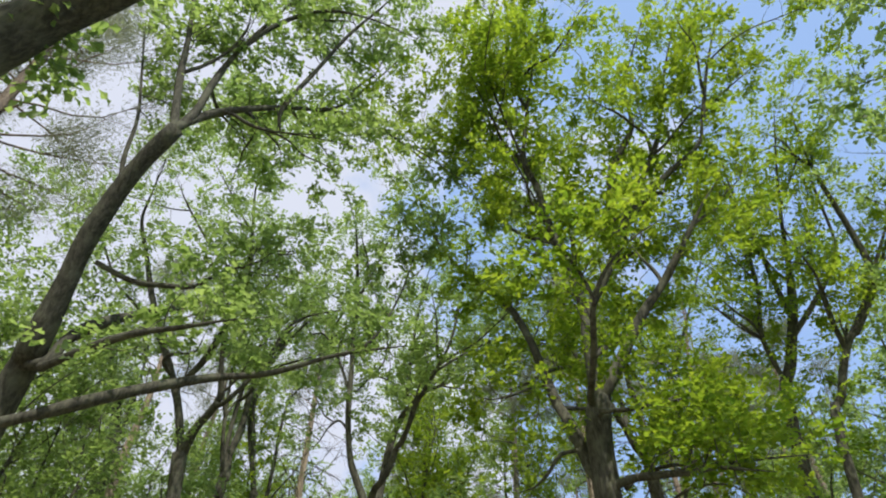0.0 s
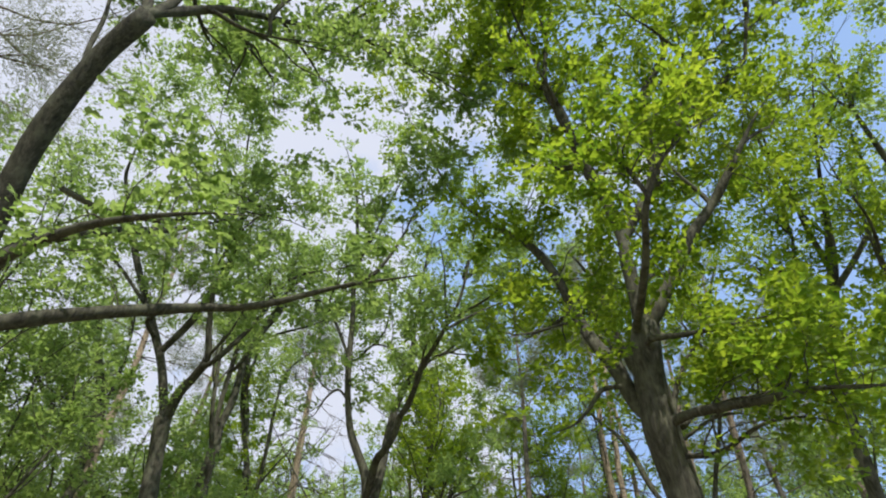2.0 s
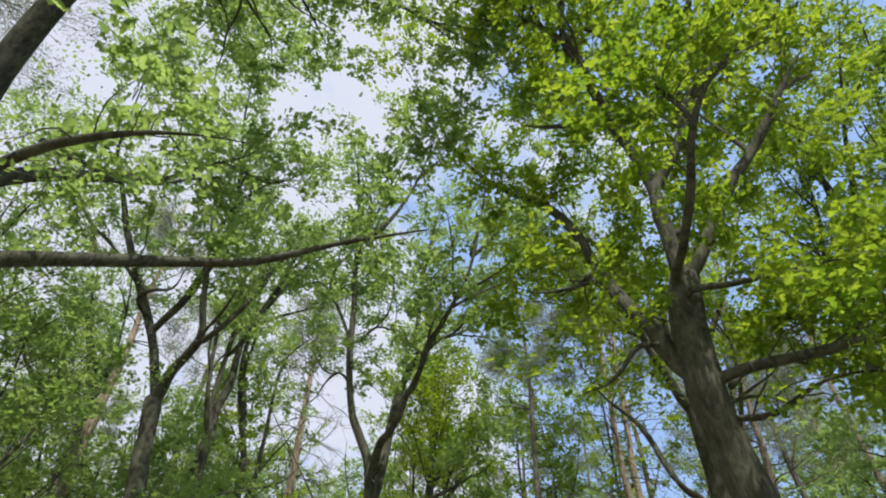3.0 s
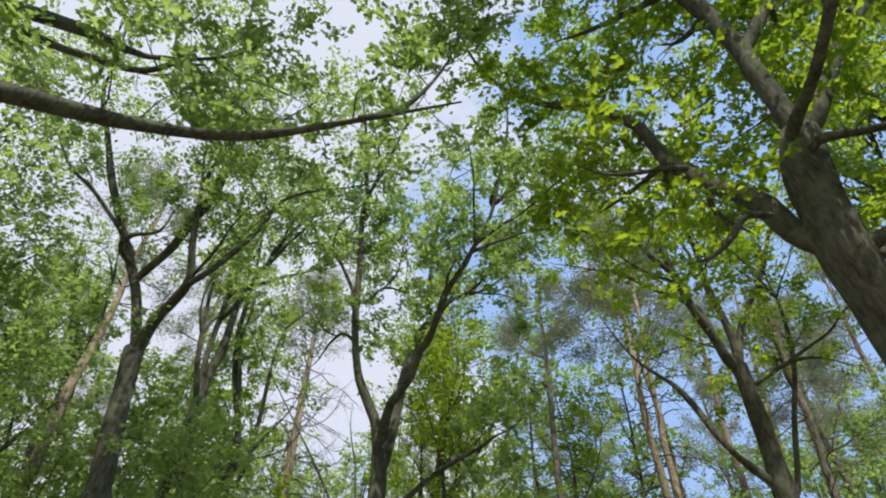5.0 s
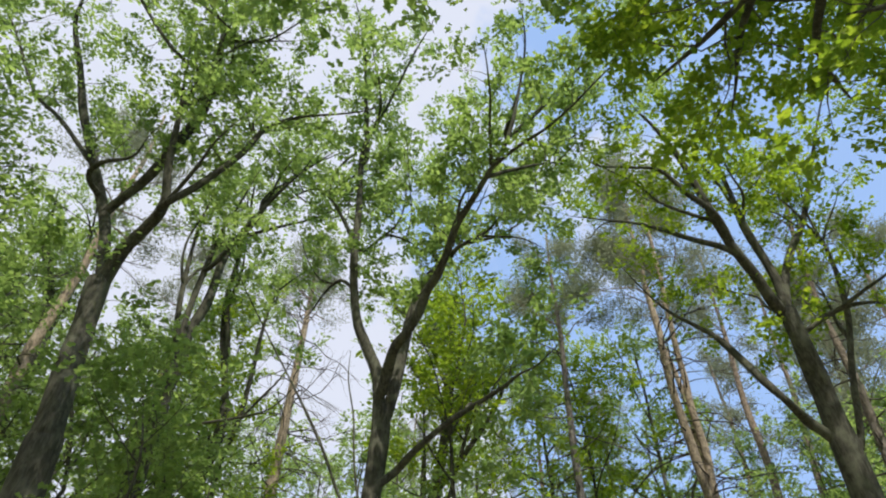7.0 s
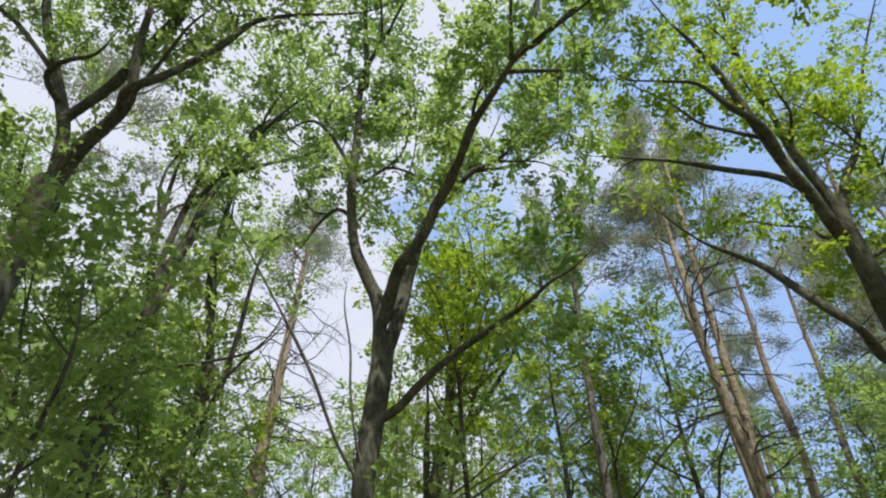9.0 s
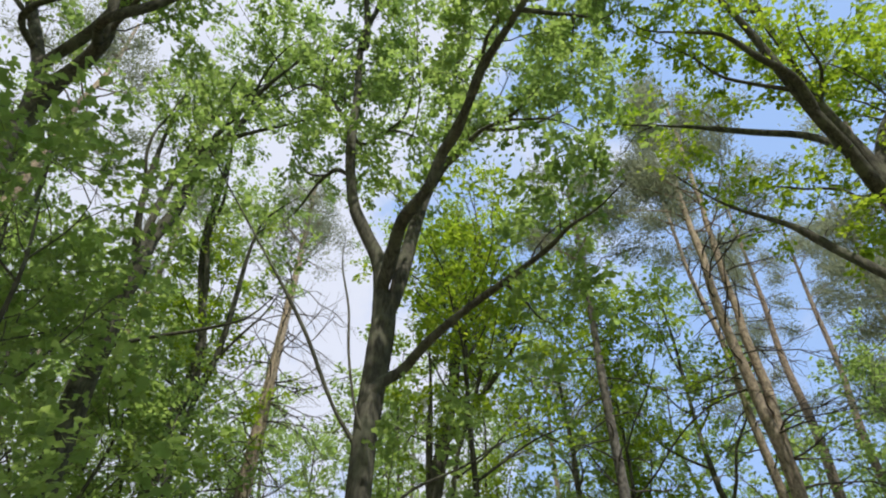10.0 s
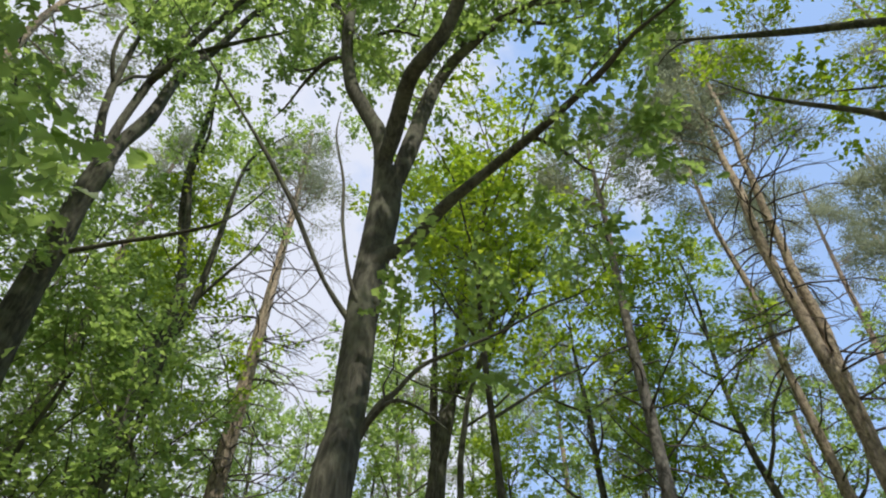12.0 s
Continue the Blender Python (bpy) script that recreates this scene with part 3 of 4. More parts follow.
tree.limb((1.85, 9.66, 6.99, 0.0366), (1.74, 9.8, 7.17, 0.0318), (1.15, 9.67, 6.9, 0.0253), (0.79, 9.53, 6.74, 0.0125), (0.49, 9.4, 6.72, 0.00403))
tree.limb((2.3, 8.88, 4.78, 0.09), (2.45, 8.75, 4.9, 0.072), (2.71, 8.55, 4.93, 0.06), (2.97, 8.27, 4.86, 0.054), (3.25, 7.9, 4.75, 0.048), (3.45, 7.55, 4.66, 0.034), (3.62, 7.2, 4.5, 0.018), (3.78, 6.8, 4.3, 0.005))
tree.limb((2.65, 8.93, 4.92, 0.0415), (2.88, 9, 5.12, 0.0361), (3.28, 8.73, 5.18, 0.0294), (3.62, 8.47, 5.15, 0.0146), (4.21, 8.2, 5.46, 0.0048))
tree.limb((2.44, 8.82, 5.91, 0.0498), (2.38, 8.5, 5.94, 0.0433), (2.78, 8.35, 5.91, 0.0364), (3.21, 8.2, 5.92, 0.0256), (3.67, 8, 5.93, 0.0133), (4.2, 7.8, 5.85, 0.00478))
tree.limb((2.3, 8.9, 4.5, 0.0414), (2.55, 9.1, 4.62, 0.036), (3.04, 9, 4.62, 0.0344), (3.47, 8.6, 4.79, 0.0239), (3.86, 8.3, 4.73, 0.0122), (4.09, 8, 4.44, 0.0042))
tree.limb((2.42, 8.8, 9.11, 0.06), (2.7, 9.5, 10.0, 0.05), (3.0, 10.3, 11.2, 0.035), (3.2, 11.0, 12.5, 0.01))
tree.limb((2.24, 8.8, 9.88, 0.06), (1.9, 9.6, 10.8, 0.05), (1.6, 10.5, 12.0, 0.035), (1.3, 11.3, 13.2, 0.01))
tree.limb((3.24, 8.7, 9.25, 0.06), (3.9, 9.3, 10.0, 0.05), (4.6, 10.0, 10.9, 0.035), (5.2, 10.8, 12.0, 0.01))
tree.limb((2.44, 8.69, 7.04, 0.055), (3.0, 9.3, 7.7, 0.045), (3.7, 10.1, 8.4, 0.034), (4.3, 11.0, 9.2, 0.02), (4.9, 11.8, 10.1, 0.008))
tree.limb((4.34, 8.43, 11.01, 0.05), (5.0, 9.2, 11.8, 0.04), (5.6, 10.2, 12.8, 0.01))
tree.limb((1.95, 9.58, 6.63, 0.045), (2.3, 10.2, 6.9, 0.038), (2.8, 10.7, 7.15, 0.026), (3.3, 11.1, 7.35, 0.008))
tree.limb((1.84, 9.96, 7.51, 0.04), (1.55, 10.6, 7.65, 0.032), (1.25, 11.2, 7.85, 0.008))
tree.limb((2.03, 8.8, 11.65, 0.045), (1.6, 8.3, 12.6, 0.037), (1.2, 7.8, 13.6, 0.025), (0.9, 7.4, 14.6, 0.008))
tree.limb((1.82, 8.76, 12.4, 0.045), (1.0, 9.2, 13.4, 0.036), (0.3, 9.5, 14.2, 0.022), (-0.4, 9.6, 14.9, 0.008))
tree.limb((1.84, 9.96, 7.51, 0.045), (2.2, 10.8, 8.1, 0.037), (2.7, 11.7, 8.7, 0.025), (3.1, 12.5, 9.2, 0.008))
tree.limb((3.25, 7.9, 4.75, 0.035), (3.9, 8.1, 4.95, 0.028), (4.6, 8.3, 5.1, 0.018), (5.3, 8.4, 5.2, 0.006), bare=0.1)
tree.limb((2.97, 8.27, 4.86, 0.035), (3.7, 8.9, 5.2, 0.028), (4.5, 9.3, 5.5, 0.018), (5.2, 9.6, 5.7, 0.006), bare=0.1)
tree.finish()

tree = Oak("grey oak whose trunk forks into three stems", size=0.125, leaves=29, every=0.33, reach=1.25, trunk_bare=1.01, forks=26, toward=(0.25, -0.4, 0), bare=0.3, singles=260, near=8.5)
tree.trunk((-2.75, 16.9, -0.05, 0.21), (-2.51, 17.3, 2.98, 0.16), (-2.47, 17.4, 3.51, 0.153), (-2.46, 17.5, 4, 0.144), (-2.46, 17.6, 4.82, 0.152), (-2.45, 17.7, 5.47, 0.161), (-2.4, 17.8, 6.33, 0.191), (-2.36, 17.85, 7.19, 0.154))
tree.limb((-2.43, 17.75, 5.86, 0.0938), (-2.46, 17.7, 6.13, 0.0816), (-2.49, 17.8, 7.67, 0.122), (-2.82, 17.8, 8.55, 0.112), (-3.1, 17.8, 9.32, 0.0999), (-3.33, 17.84, 10.9, 0.1), (-3.42, 17.92, 13.01, 0.087), (-3.47, 17.68, 15.11, 0.0704), (-2.9, 17.08, 16.09, 0.0425), (-2.17, 16.1, 17.17, 0.0254), (-1.48, 15.08, 17.66, 0.0123))
tree.limb((-3.46, 17.74, 14.54, 0.0593), (-3.34, 17.62, 14.77, 0.0727), (-3.46, 16.97, 16.36, 0.0602), (-3.48, 15.85, 17.39, 0.0287), (-3.68, 14.47, 17.84, 0.0121))
tree.limb((-2.48, 17.77, 7.25, 0.0879), (-2.37, 17.6, 7.5, 0.113), (-2.29, 17.4, 7.8, 0.108), (-2.14, 17, 8.01, 0.099), (-1.95, 16.75, 8.11, 0.091), (-1.73, 16.6, 8.41, 0.0923), (-1.55, 16.4, 8.87, 0.0875), (-1.36, 16.1, 9, 0.0861), (-1.18, 15.8, 9.27, 0.0754), (-0.97, 15.6, 9.91, 0.0829), (-0.71, 15.2, 10.1, 0.0664), (-0.39, 14.9, 10.55, 0.0532), (0.08, 14.6, 11.44, 0.0427), (0.43, 14.4, 13.01, 0.0326), (0.64, 14.02, 14.33, 0.0227), (0.57, 13.54, 15.67, 0.014))
tree.limb((0.37, 14.43, 12.73, 0.0273), (0.28, 15.87, 13.17, 0.0626), (1.29, 15.6, 14.21, 0.0518), (2.28, 15.24, 15.36, 0.0257), (2.87, 14.88, 16.06, 0.0114))
tree.limb((-2.37, 17.83, 6.87, 0.128), (-2.27, 17.8, 7.11, 0.112), (-2.15, 18, 8.03, 0.123), (-2.03, 18.3, 9.21, 0.13), (-1.91, 18.5, 10.11, 0.122), (-1.71, 18.5, 10.72, 0.109), (-1.48, 18.4, 11.13, 0.0954), (-1.11, 18.2, 11.4, 0.0674), (-0.75, 17.9, 11.6, 0.0498), (-0.12, 17.7, 11.88, 0.0353), (0.44, 17.8, 12.9, 0.0204), (0.65, 17.49, 13.11, 0.0111))
tree.limb((-1.28, 18.29, 11.28, 0.0635), (-1.45, 18.4, 11.81, 0.0654), (-1.39, 18.45, 12.92, 0.0694), (-1.25, 18.3, 14.36, 0.0527), (-1.02, 18.01, 15.78, 0.0294), (-0.64, 17.38, 17.02, 0.0112))
tree.limb((-2.45, 17.67, 5.3, 0.0868), (-2.4, 17.6, 5.54, 0.0755), (-2.07, 17.7, 5.86, 0.0739), (-1.71, 17.4, 6.13, 0.0631), (-1.15, 17.1, 6.49, 0.0582), (-0.71, 16.7, 6.6, 0.047), (-0.25, 16.1, 6.61, 0.0325), (-0.03, 15.7, 6.61, 0.0217), (0.24, 15.4, 6.61, 0.0133), (0.53, 15.1, 6.77, 0.00593), bare=0.5)
tree.limb((-0.87, 16.85, 6.56, 0.0312), (-0.71, 17, 6.82, 0.0271), (-0.46, 16.93, 6.47, 0.0207), (-0.29, 16.87, 6.13, 0.00949), (-0.06, 16.8, 5.96, 0.00269))
tree.limb((-3.17, 17.81, 9.75, 0.054), (-3.17, 17.9, 10.01, 0.0469), (-3.64, 18.25, 10.73, 0.0422), (-4.07, 18.6, 10.67, 0.0295), (-4.43, 18.9, 10.25, 0.0146), (-4.81, 19.2, 10.17, 0.00487), bare=0.5)
tree.limb((-3.35, 17.85, 11.29, 0.0606), (-3.37, 18, 11.57, 0.0527), (-4.06, 18.37, 13.32, 0.0501), (-4.76, 18.65, 14.5, 0.0373), (-5.46, 18.97, 14.64, 0.019), (-6.02, 19.33, 14.54, 0.00633))
tree.limb((-2.46, 17.57, 4.6, 0.0372), (-2.61, 17.6, 4.82, 0.0323), (-2.84, 17.5, 5.14, 0.0237), (-3.06, 17.4, 5.57, 0.0246), (-3.32, 17.3, 6.12, 0.0259), (-3.68, 17.2, 6.75, 0.0252), (-4.1, 17.1, 7.42, 0.0177), (-4.51, 17, 8.06, 0.0147), (-5.2, 16.9, 9.18, 0.00885), (-5.81, 16.8, 10.2, 0.00608), bare=0.8)
tree.limb((-2.48, 17.35, 3.27, 0.0386), (-2.36, 17.4, 3.51, 0.0336), (-2.23, 17.35, 3.75, 0.0307), (-2.08, 17.3, 3.87, 0.0233), (-1.89, 17.25, 4.07, 0.0198), (-1.6, 17.2, 4.2, 0.0148), (-1.27, 17.15, 4.33, 0.0124), (-0.88, 17.1, 4.56, 0.01), (-0.48, 17.05, 4.74, 0.00561), (-0.18, 17, 5.1, 0.00248), bare=0.72)
tree.limb((-2.3, 17.38, 3.62, 0.0215), (-2.11, 17.2, 3.73, 0.0187), (-1.9, 17.25, 3.71, 0.0114), (-1.68, 17.3, 3.56, 0.00311))
tree.limb((-3.5, 18.07, 11.89, 0.0414), (-3.27, 18.6, 12.02, 0.0377), (-2.78, 18.67, 12.63, 0.0393), (-2.22, 18.73, 12.55, 0.0251), (-1.66, 18.8, 12.13, 0.00808))
tree.limb((-2.5, 17.5, 4.9, 0.024), (-2.64, 17.55, 5.3, 0.02), (-2.8, 17.6, 6.1, 0.018), (-2.9, 17.7, 6.9, 0.017), (-3.08, 17.65, 7.7, 0.012), (-3.12, 17.75, 8.4, 0.006), bare=1.01)
tree.limb((-0.39, 14.9, 10.55, 0.045), (0.3, 15.3, 11.3, 0.036), (1.1, 15.7, 12.0, 0.024), (1.8, 16.2, 12.6, 0.007))
tree.limb((-0.75, 17.9, 11.6, 0.045), (0.2, 18.3, 12.3, 0.036), (1.0, 18.6, 13.2, 0.024), (1.6, 18.8, 14.0, 0.007))
tree.finish()

tree = Oak("dark oak with two crooked stems", size=0.125, leaves=29, seek=0.9, every=0.28, reach=1.35, trunk_bare=0.93, forks=20, toward=(0.1, -0.3, 0), bare=0.3, singles=200, near=9.5, simple=1)
tree.trunk((-6.3, 15.2, -0.05, 0.3), (-6.81, 15.4, 4.92, 0.238), (-6.86, 15.4, 5.49, 0.221), (-7.12, 15.5, 6.67, 0.204), (-7.28, 15.6, 7.57, 0.187), (-7.41, 15.6, 8.48, 0.187))
tree.limb((-7.38, 15.6, 8.23, 0.123), (-7.45, 15.7, 8.49, 0.107), (-7.93, 15.89, 9.73, 0.116), (-8.42, 16.02, 10.77, 0.112), (-9.56, 16.09, 12.84, 0.112), (-10.26, 15.88, 14.28, 0.109), (-10.77, 15.51, 15.7, 0.0839), (-11.12, 14.88, 16.87, 0.0592), (-10.79, 14.25, 17.43, 0.037), (-9.85, 12.88, 17.89, 0.0151))
tree.limb((-7.36, 15.6, 8.15, 0.144), (-7.33, 15.6, 8.38, 0.125), (-7.15, 15.43, 9.05, 0.119), (-6.78, 15.26, 9.49, 0.11), (-6.51, 15.03, 9.91, 0.101), (-6.63, 14.77, 10.83, 0.0775), (-6.83, 14.59, 12.43, 0.0507), (-7.01, 14.49, 13.38, 0.0272), (-7.19, 14.2, 14.92, 0.0105))
tree.limb((-8.29, 15.99, 10.48, 0.0899), (-8.31, 16, 10.74, 0.101), (-7.7, 15.79, 11.48, 0.104), (-7.33, 15.57, 12.18, 0.118), (-6.83, 15.28, 13.34, 0.11), (-6.68, 14.79, 14.76, 0.0839), (-6.69, 14.34, 15.72, 0.0502), (-6.68, 13.57, 17, 0.0307), (-6.28, 12.52, 17.7, 0.011))
tree.limb((-6.63, 15.13, 9.72, 0.0771), (-6.2, 14.6, 9.42, 0.0671), (-5.76, 14.67, 10.05, 0.0699), (-5.24, 14.73, 11.04, 0.0636), (-4.96, 14.8, 12.01, 0.0503), (-4.38, 14.93, 12.61, 0.0322), (-3.03, 15.06, 13.05, 0.0174), (-2.34, 15.09, 13.75, 0.00694))
tree.limb((-6.68, 14.7, 14.93, 0.0588), (-6.59, 14.45, 15.07, 0.0511), (-5.94, 14.35, 14.9, 0.0383), (-4.74, 14.24, 14.72, 0.0104))
tree.limb((-6.78, 15.1, 13.86, 0.0571), (-6.64, 14.85, 14.02, 0.0496), (-7.72, 14.57, 14.86, 0.0509), (-8.89, 13.91, 16.42, 0.0339), (-9.35, 13.2, 17.22, 0.0111))
tree.limb((-9.25, 16.07, 12.27, 0.0699), (-9.42, 15.9, 12.45, 0.0608), (-10.46, 15.7, 13.64, 0.0509), (-11.39, 15.45, 14.51, 0.0447), (-12.44, 14.72, 16.39, 0.0234), (-13.06, 13.86, 17.29, 0.00768))
tree.limb((-8.63, 16.04, 11.14, 0.0717), (-8.82, 15.6, 11.41, 0.0624), (-8.44, 15.33, 11.52, 0.0529), (-7.72, 15.13, 11.45, 0.0277), (-7.51, 15, 12.04, 0.00998))
tree.finish()

tree = Oak("oak leaning over, its trunk dividing high up", size=0.125, leaves=29, every=0.3, reach=1.3, seek=0.9, trunk_bare=0.9, forks=16, toward=(0.1, 0.5, 0.3), bare=0.5, singles=150, near=10, simple=1)
tree.trunk((-7.9, 20.4, -0.05, 0.3), (-7.8, 20.2, 5.17, 0.24), (-7.83, 20.1, 6.21, 0.227), (-7.81, 20, 7.05, 0.207), (-7.74, 19.9, 7.88, 0.195), (-7.72, 19.8, 8.72, 0.192), (-7.6, 19.7, 9.6, 0.189))
tree.limb((-7.65, 19.75, 9.2, 0.107), (-7.61, 19.7, 9.45, 0.0928), (-7.82, 19.74, 10.62, 0.0881), (-7.82, 19.78, 12.31, 0.0841), (-7.69, 19.7, 13.85, 0.0586), (-7.36, 19.55, 14.99, 0.0279), (-6.9, 19.17, 16.21, 0.0117))
tree.limb((-7.63, 19.72, 9.34, 0.0785), (-7.59, 19.7, 9.57, 0.135), (-7.66, 19.83, 10.37, 0.131), (-7.53, 19.96, 11.44, 0.128), (-7.55, 20.12, 13.29, 0.115), (-7.09, 20.14, 14.57, 0.0889), (-6.51, 19.93, 15.91, 0.0636), (-5.71, 19.64, 16.64, 0.0332), (-4.5, 19.32, 17.12, 0.0122))
tree.limb((-7.64, 19.7, 9.3, 0.085), (-7.72, 19.45, 9.9, 0.08), (-7.84, 19.25, 10.7, 0.076), (-8, 19.2, 12.02, 0.062), (-8.12, 19.19, 13.52, 0.042), (-7.91, 18.91, 14.94, 0.0173))
tree.limb((-7.82, 19.78, 12.31, 0.0666), (-7.4, 19.5, 12.53, 0.0678), (-6.47, 19.04, 13.93, 0.0591), (-5.5, 18.56, 14.93, 0.031), (-4.42, 18.11, 15.51, 0.0102))
tree.limb((-7.75, 19.74, 13.15, 0.0556), (-7.47, 19.74, 13.41, 0.0598), (-6.29, 19.56, 13.76, 0.0482), (-5.07, 19.39, 14.02, 0.0232), (-4, 19.19, 14.47, 0.00685))
tree.limb((-7.76, 19.93, 7.66, 0.0442), (-6.74, 19.8, 7.82, 0.0384), (-5.9, 19.67, 7.89, 0.0306), (-5.05, 19.53, 8.08, 0.0197), (-4.46, 19.4, 8.75, 0.00671), bare=0.93)
tree.finish()

tree = Oak("slender oak with a pale lit patch of bark", size=0.125, leaves=29, every=0.25, reach=1.4, seek=0.6, trunk_bare=0.7, forks=3, toward=(-0.6, 0.2, 0), bare=0.32, simple=1)
tree.trunk((-8.3, 24.6, -0.05, 0.24), (-8.22, 24.5, 6.94, 0.171), (-8.26, 24.5, 7.57, 0.166), (-8.28, 24.5, 8.22, 0.172), (-8.17, 24.5, 8.93, 0.178), (-8.05, 24.48, 9.72, 0.172), (-8.05, 24.4, 10.71, 0.166))
tree.limb((-8.05, 24.42, 10.44, 0.133), (-8.04, 24.4, 10.68, 0.122), (-8.4, 24.34, 11.99, 0.116), (-8.74, 24.24, 13.23, 0.108), (-8.87, 23.87, 14.74, 0.0994), (-8.65, 23.34, 16.03, 0.0839), (-8.37, 22.62, 16.93, 0.0565), (-7.97, 21.32, 17.67, 0.0264), (-7.58, 20.12, 17.91, 0.0115))
tree.limb((-8.22, 24.5, 5.2, 0.1), (-7.95, 24.38, 6.0, 0.095), (-7.7, 24.22, 7.3, 0.085), (-7.64, 24.07, 8.76, 0.0759), (-7.37, 23.95, 9.93, 0.0801), (-7.27, 23.8, 11.67, 0.0797), (-7.22, 23.62, 13.18, 0.0599), (-7.01, 23.35, 14.27, 0.0408), (-6.58, 23.19, 14.79, 0.0243), (-5.9, 23.02, 15.27, 0.0118), bare=0.74)
tree.limb((-7.42, 23.97, 9.72, 0.0529), (-7.4, 24, 9.97, 0.046), (-6.78, 23.87, 10.8, 0.0357), (-6.33, 23.73, 11.3, 0.0233), (-5.87, 23.6, 12.33, 0.00708), bare=0.95)
tree.limb((-8.2, 24.38, 11.2, 0.085), (-8.32, 24.28, 11.9, 0.082), (-8.42, 24.12, 12.8, 0.08), (-8.66, 23.72, 14.21, 0.077), (-8.33, 23.22, 15.27, 0.0416), (-8.15, 22.3, 16.4, 0.0154))
tree.finish()

tree = Oak("slim dark oak with rising side limbs", size=0.125, leaves=29, every=0.31, reach=1.25, trunk_bare=0.6, forks=11, toward=(0.1, -0.3, 0), singles=120, near=11, simple=1)
tree.trunk((-2.1, 25.9, -0.05, 0.28), (-1.77, 25.8, 6.15, 0.213), (-1.6, 25.8, 7.46, 0.191), (-1.43, 25.8, 8.67, 0.176), (-1.16, 25.8, 10.3, 0.146), (-1.03, 25.77, 12.61, 0.129), (-0.88, 25.38, 14.55, 0.065), (-0.66, 24.69, 16.14, 0.012))
tree.limb((-1.48, 25.8, 8.34, 0.109), (-1.41, 25.8, 8.59, 0.0948), (-0.53, 25.7, 9.73, 0.0872), (0.52, 25.6, 11.28, 0.0683), (1.21, 25.5, 12.84, 0.0322), (1.93, 25.07, 14.52, 0.0125))
tree.limb((-1.74, 25.8, 6.39, 0.111), (-1.76, 25.8, 6.63, 0.0963), (-1.8, 25.84, 7.82, 0.0913), (-1.82, 25.88, 9.02, 0.085), (-1.81, 25.92, 10.37, 0.0492), (-1.91, 25.96, 11.92, 0.0289), (-2.19, 25.88, 13.58, 0.0124))
tree.limb((-1.19, 25.8, 10.15, 0.0739), (-1.15, 25.7, 10.41, 0.0642), (-0.34, 25.6, 10.71, 0.0648), (0.44, 25.5, 11.39, 0.0341), (1.38, 25.4, 11.72, 0.0113))
tree.limb((-1.07, 25.78, 11.98, 0.0637), (-1.08, 25.7, 12.13, 0.0554), (-1.52, 25.71, 13.43, 0.0444), (-1.87, 25.51, 14.67, 0.0128))
tree.finish()

tree = Oak("dark oak with spreading limbs among the pines", size=0.125, leaves=29, every=0.36, reach=1.3, leaf=SUN_LEAF, seek=0.7, bare=0.32, trunk_bare=1.01, forks=17, toward=(0.0, -0.1, 0), singles=160, near=12.5, simple=1)
tree.trunk((6.2, 18.4, -0.05, 0.34), (6.12, 17.8, 5.81, 0.268), (6.11, 17.7, 6.71, 0.225), (6.11, 17.6, 7.56, 0.199), (5.99, 17.4, 8.26, 0.181), (5.96, 17.3, 9.15, 0.176))
tree.limb((5.97, 17.34, 8.83, 0.139), (5.86, 17.3, 9.05, 0.121), (5.6, 17.11, 9.3, 0.121), (5.36, 16.9, 9.81, 0.112), (4.97, 16.65, 10.5, 0.103), (4.7, 16.45, 11.6, 0.088), (4.44, 16.26, 12.9, 0.067), (3.97, 15.96, 13.72, 0.0464), (3.52, 15.72, 14.23, 0.0229), (3.04, 15.38, 15.18, 0.0112))
tree.limb((5.95, 17.33, 8.87, 0.108), (5.95, 17.3, 9.12, 0.11), (6.06, 17.3, 9.91, 0.103), (6.03, 17.3, 10.58, 0.0951), (5.94, 17.3, 11.7, 0.0877), (6.01, 17.31, 12.81, 0.0649), (5.79, 16.93, 14.95, 0.0454), (5.57, 16.27, 16.46, 0.027), (5.07, 15.29, 17.37, 0.0123))
tree.limb((5.95, 17.32, 8.96, 0.086), (6, 17.3, 9.2, 0.0998), (6.31, 17.35, 10.04, 0.0928), (6.87, 17.4, 11.02, 0.0854), (7.54, 17.45, 11.95, 0.0687), (8.53, 17.32, 13.94, 0.0478), (9.28, 16.87, 15.67, 0.0283), (9.83, 15.74, 17.19, 0.0124))
tree.limb((6.11, 17.74, 6.38, 0.113), (5.86, 17.7, 6.59, 0.0982), (5.61, 17.7, 6.86, 0.0998), (5.08, 17.2, 6.95, 0.0737), (4.91, 17.4, 7.53, 0.0783), (4.83, 17.8, 8.37, 0.0771), (4.65, 18, 8.96, 0.0618), (4.38, 18.2, 9.41, 0.0469), (4.04, 18.5, 10.04, 0.0339), (3.81, 18.9, 10.97, 0.0182), (3.54, 19.3, 12.17, 0.00982))
tree.limb((6.12, 17.78, 5.98, 0.0882), (6.17, 17.7, 6.2, 0.0767), (6.38, 17.63, 6.45, 0.0679), (6.84, 17.57, 7.82, 0.0627), (7.43, 17.5, 9.4, 0.0609), (7.69, 17.43, 10.92, 0.042), (7.71, 17.37, 12.24, 0.025), (8.04, 17.08, 14.14, 0.0116))
tree.limb((5.42, 16.95, 9.7, 0.08), (5.58, 17.3, 10.5, 0.078), (5.55, 17.75, 11.35, 0.075), (5.15, 18.3, 12.2, 0.0777), (4.42, 19.12, 13.56, 0.047), (3.34, 19.59, 14.27, 0.0204), (2.57, 19.73, 14.55, 0.00746), bare=0.5)
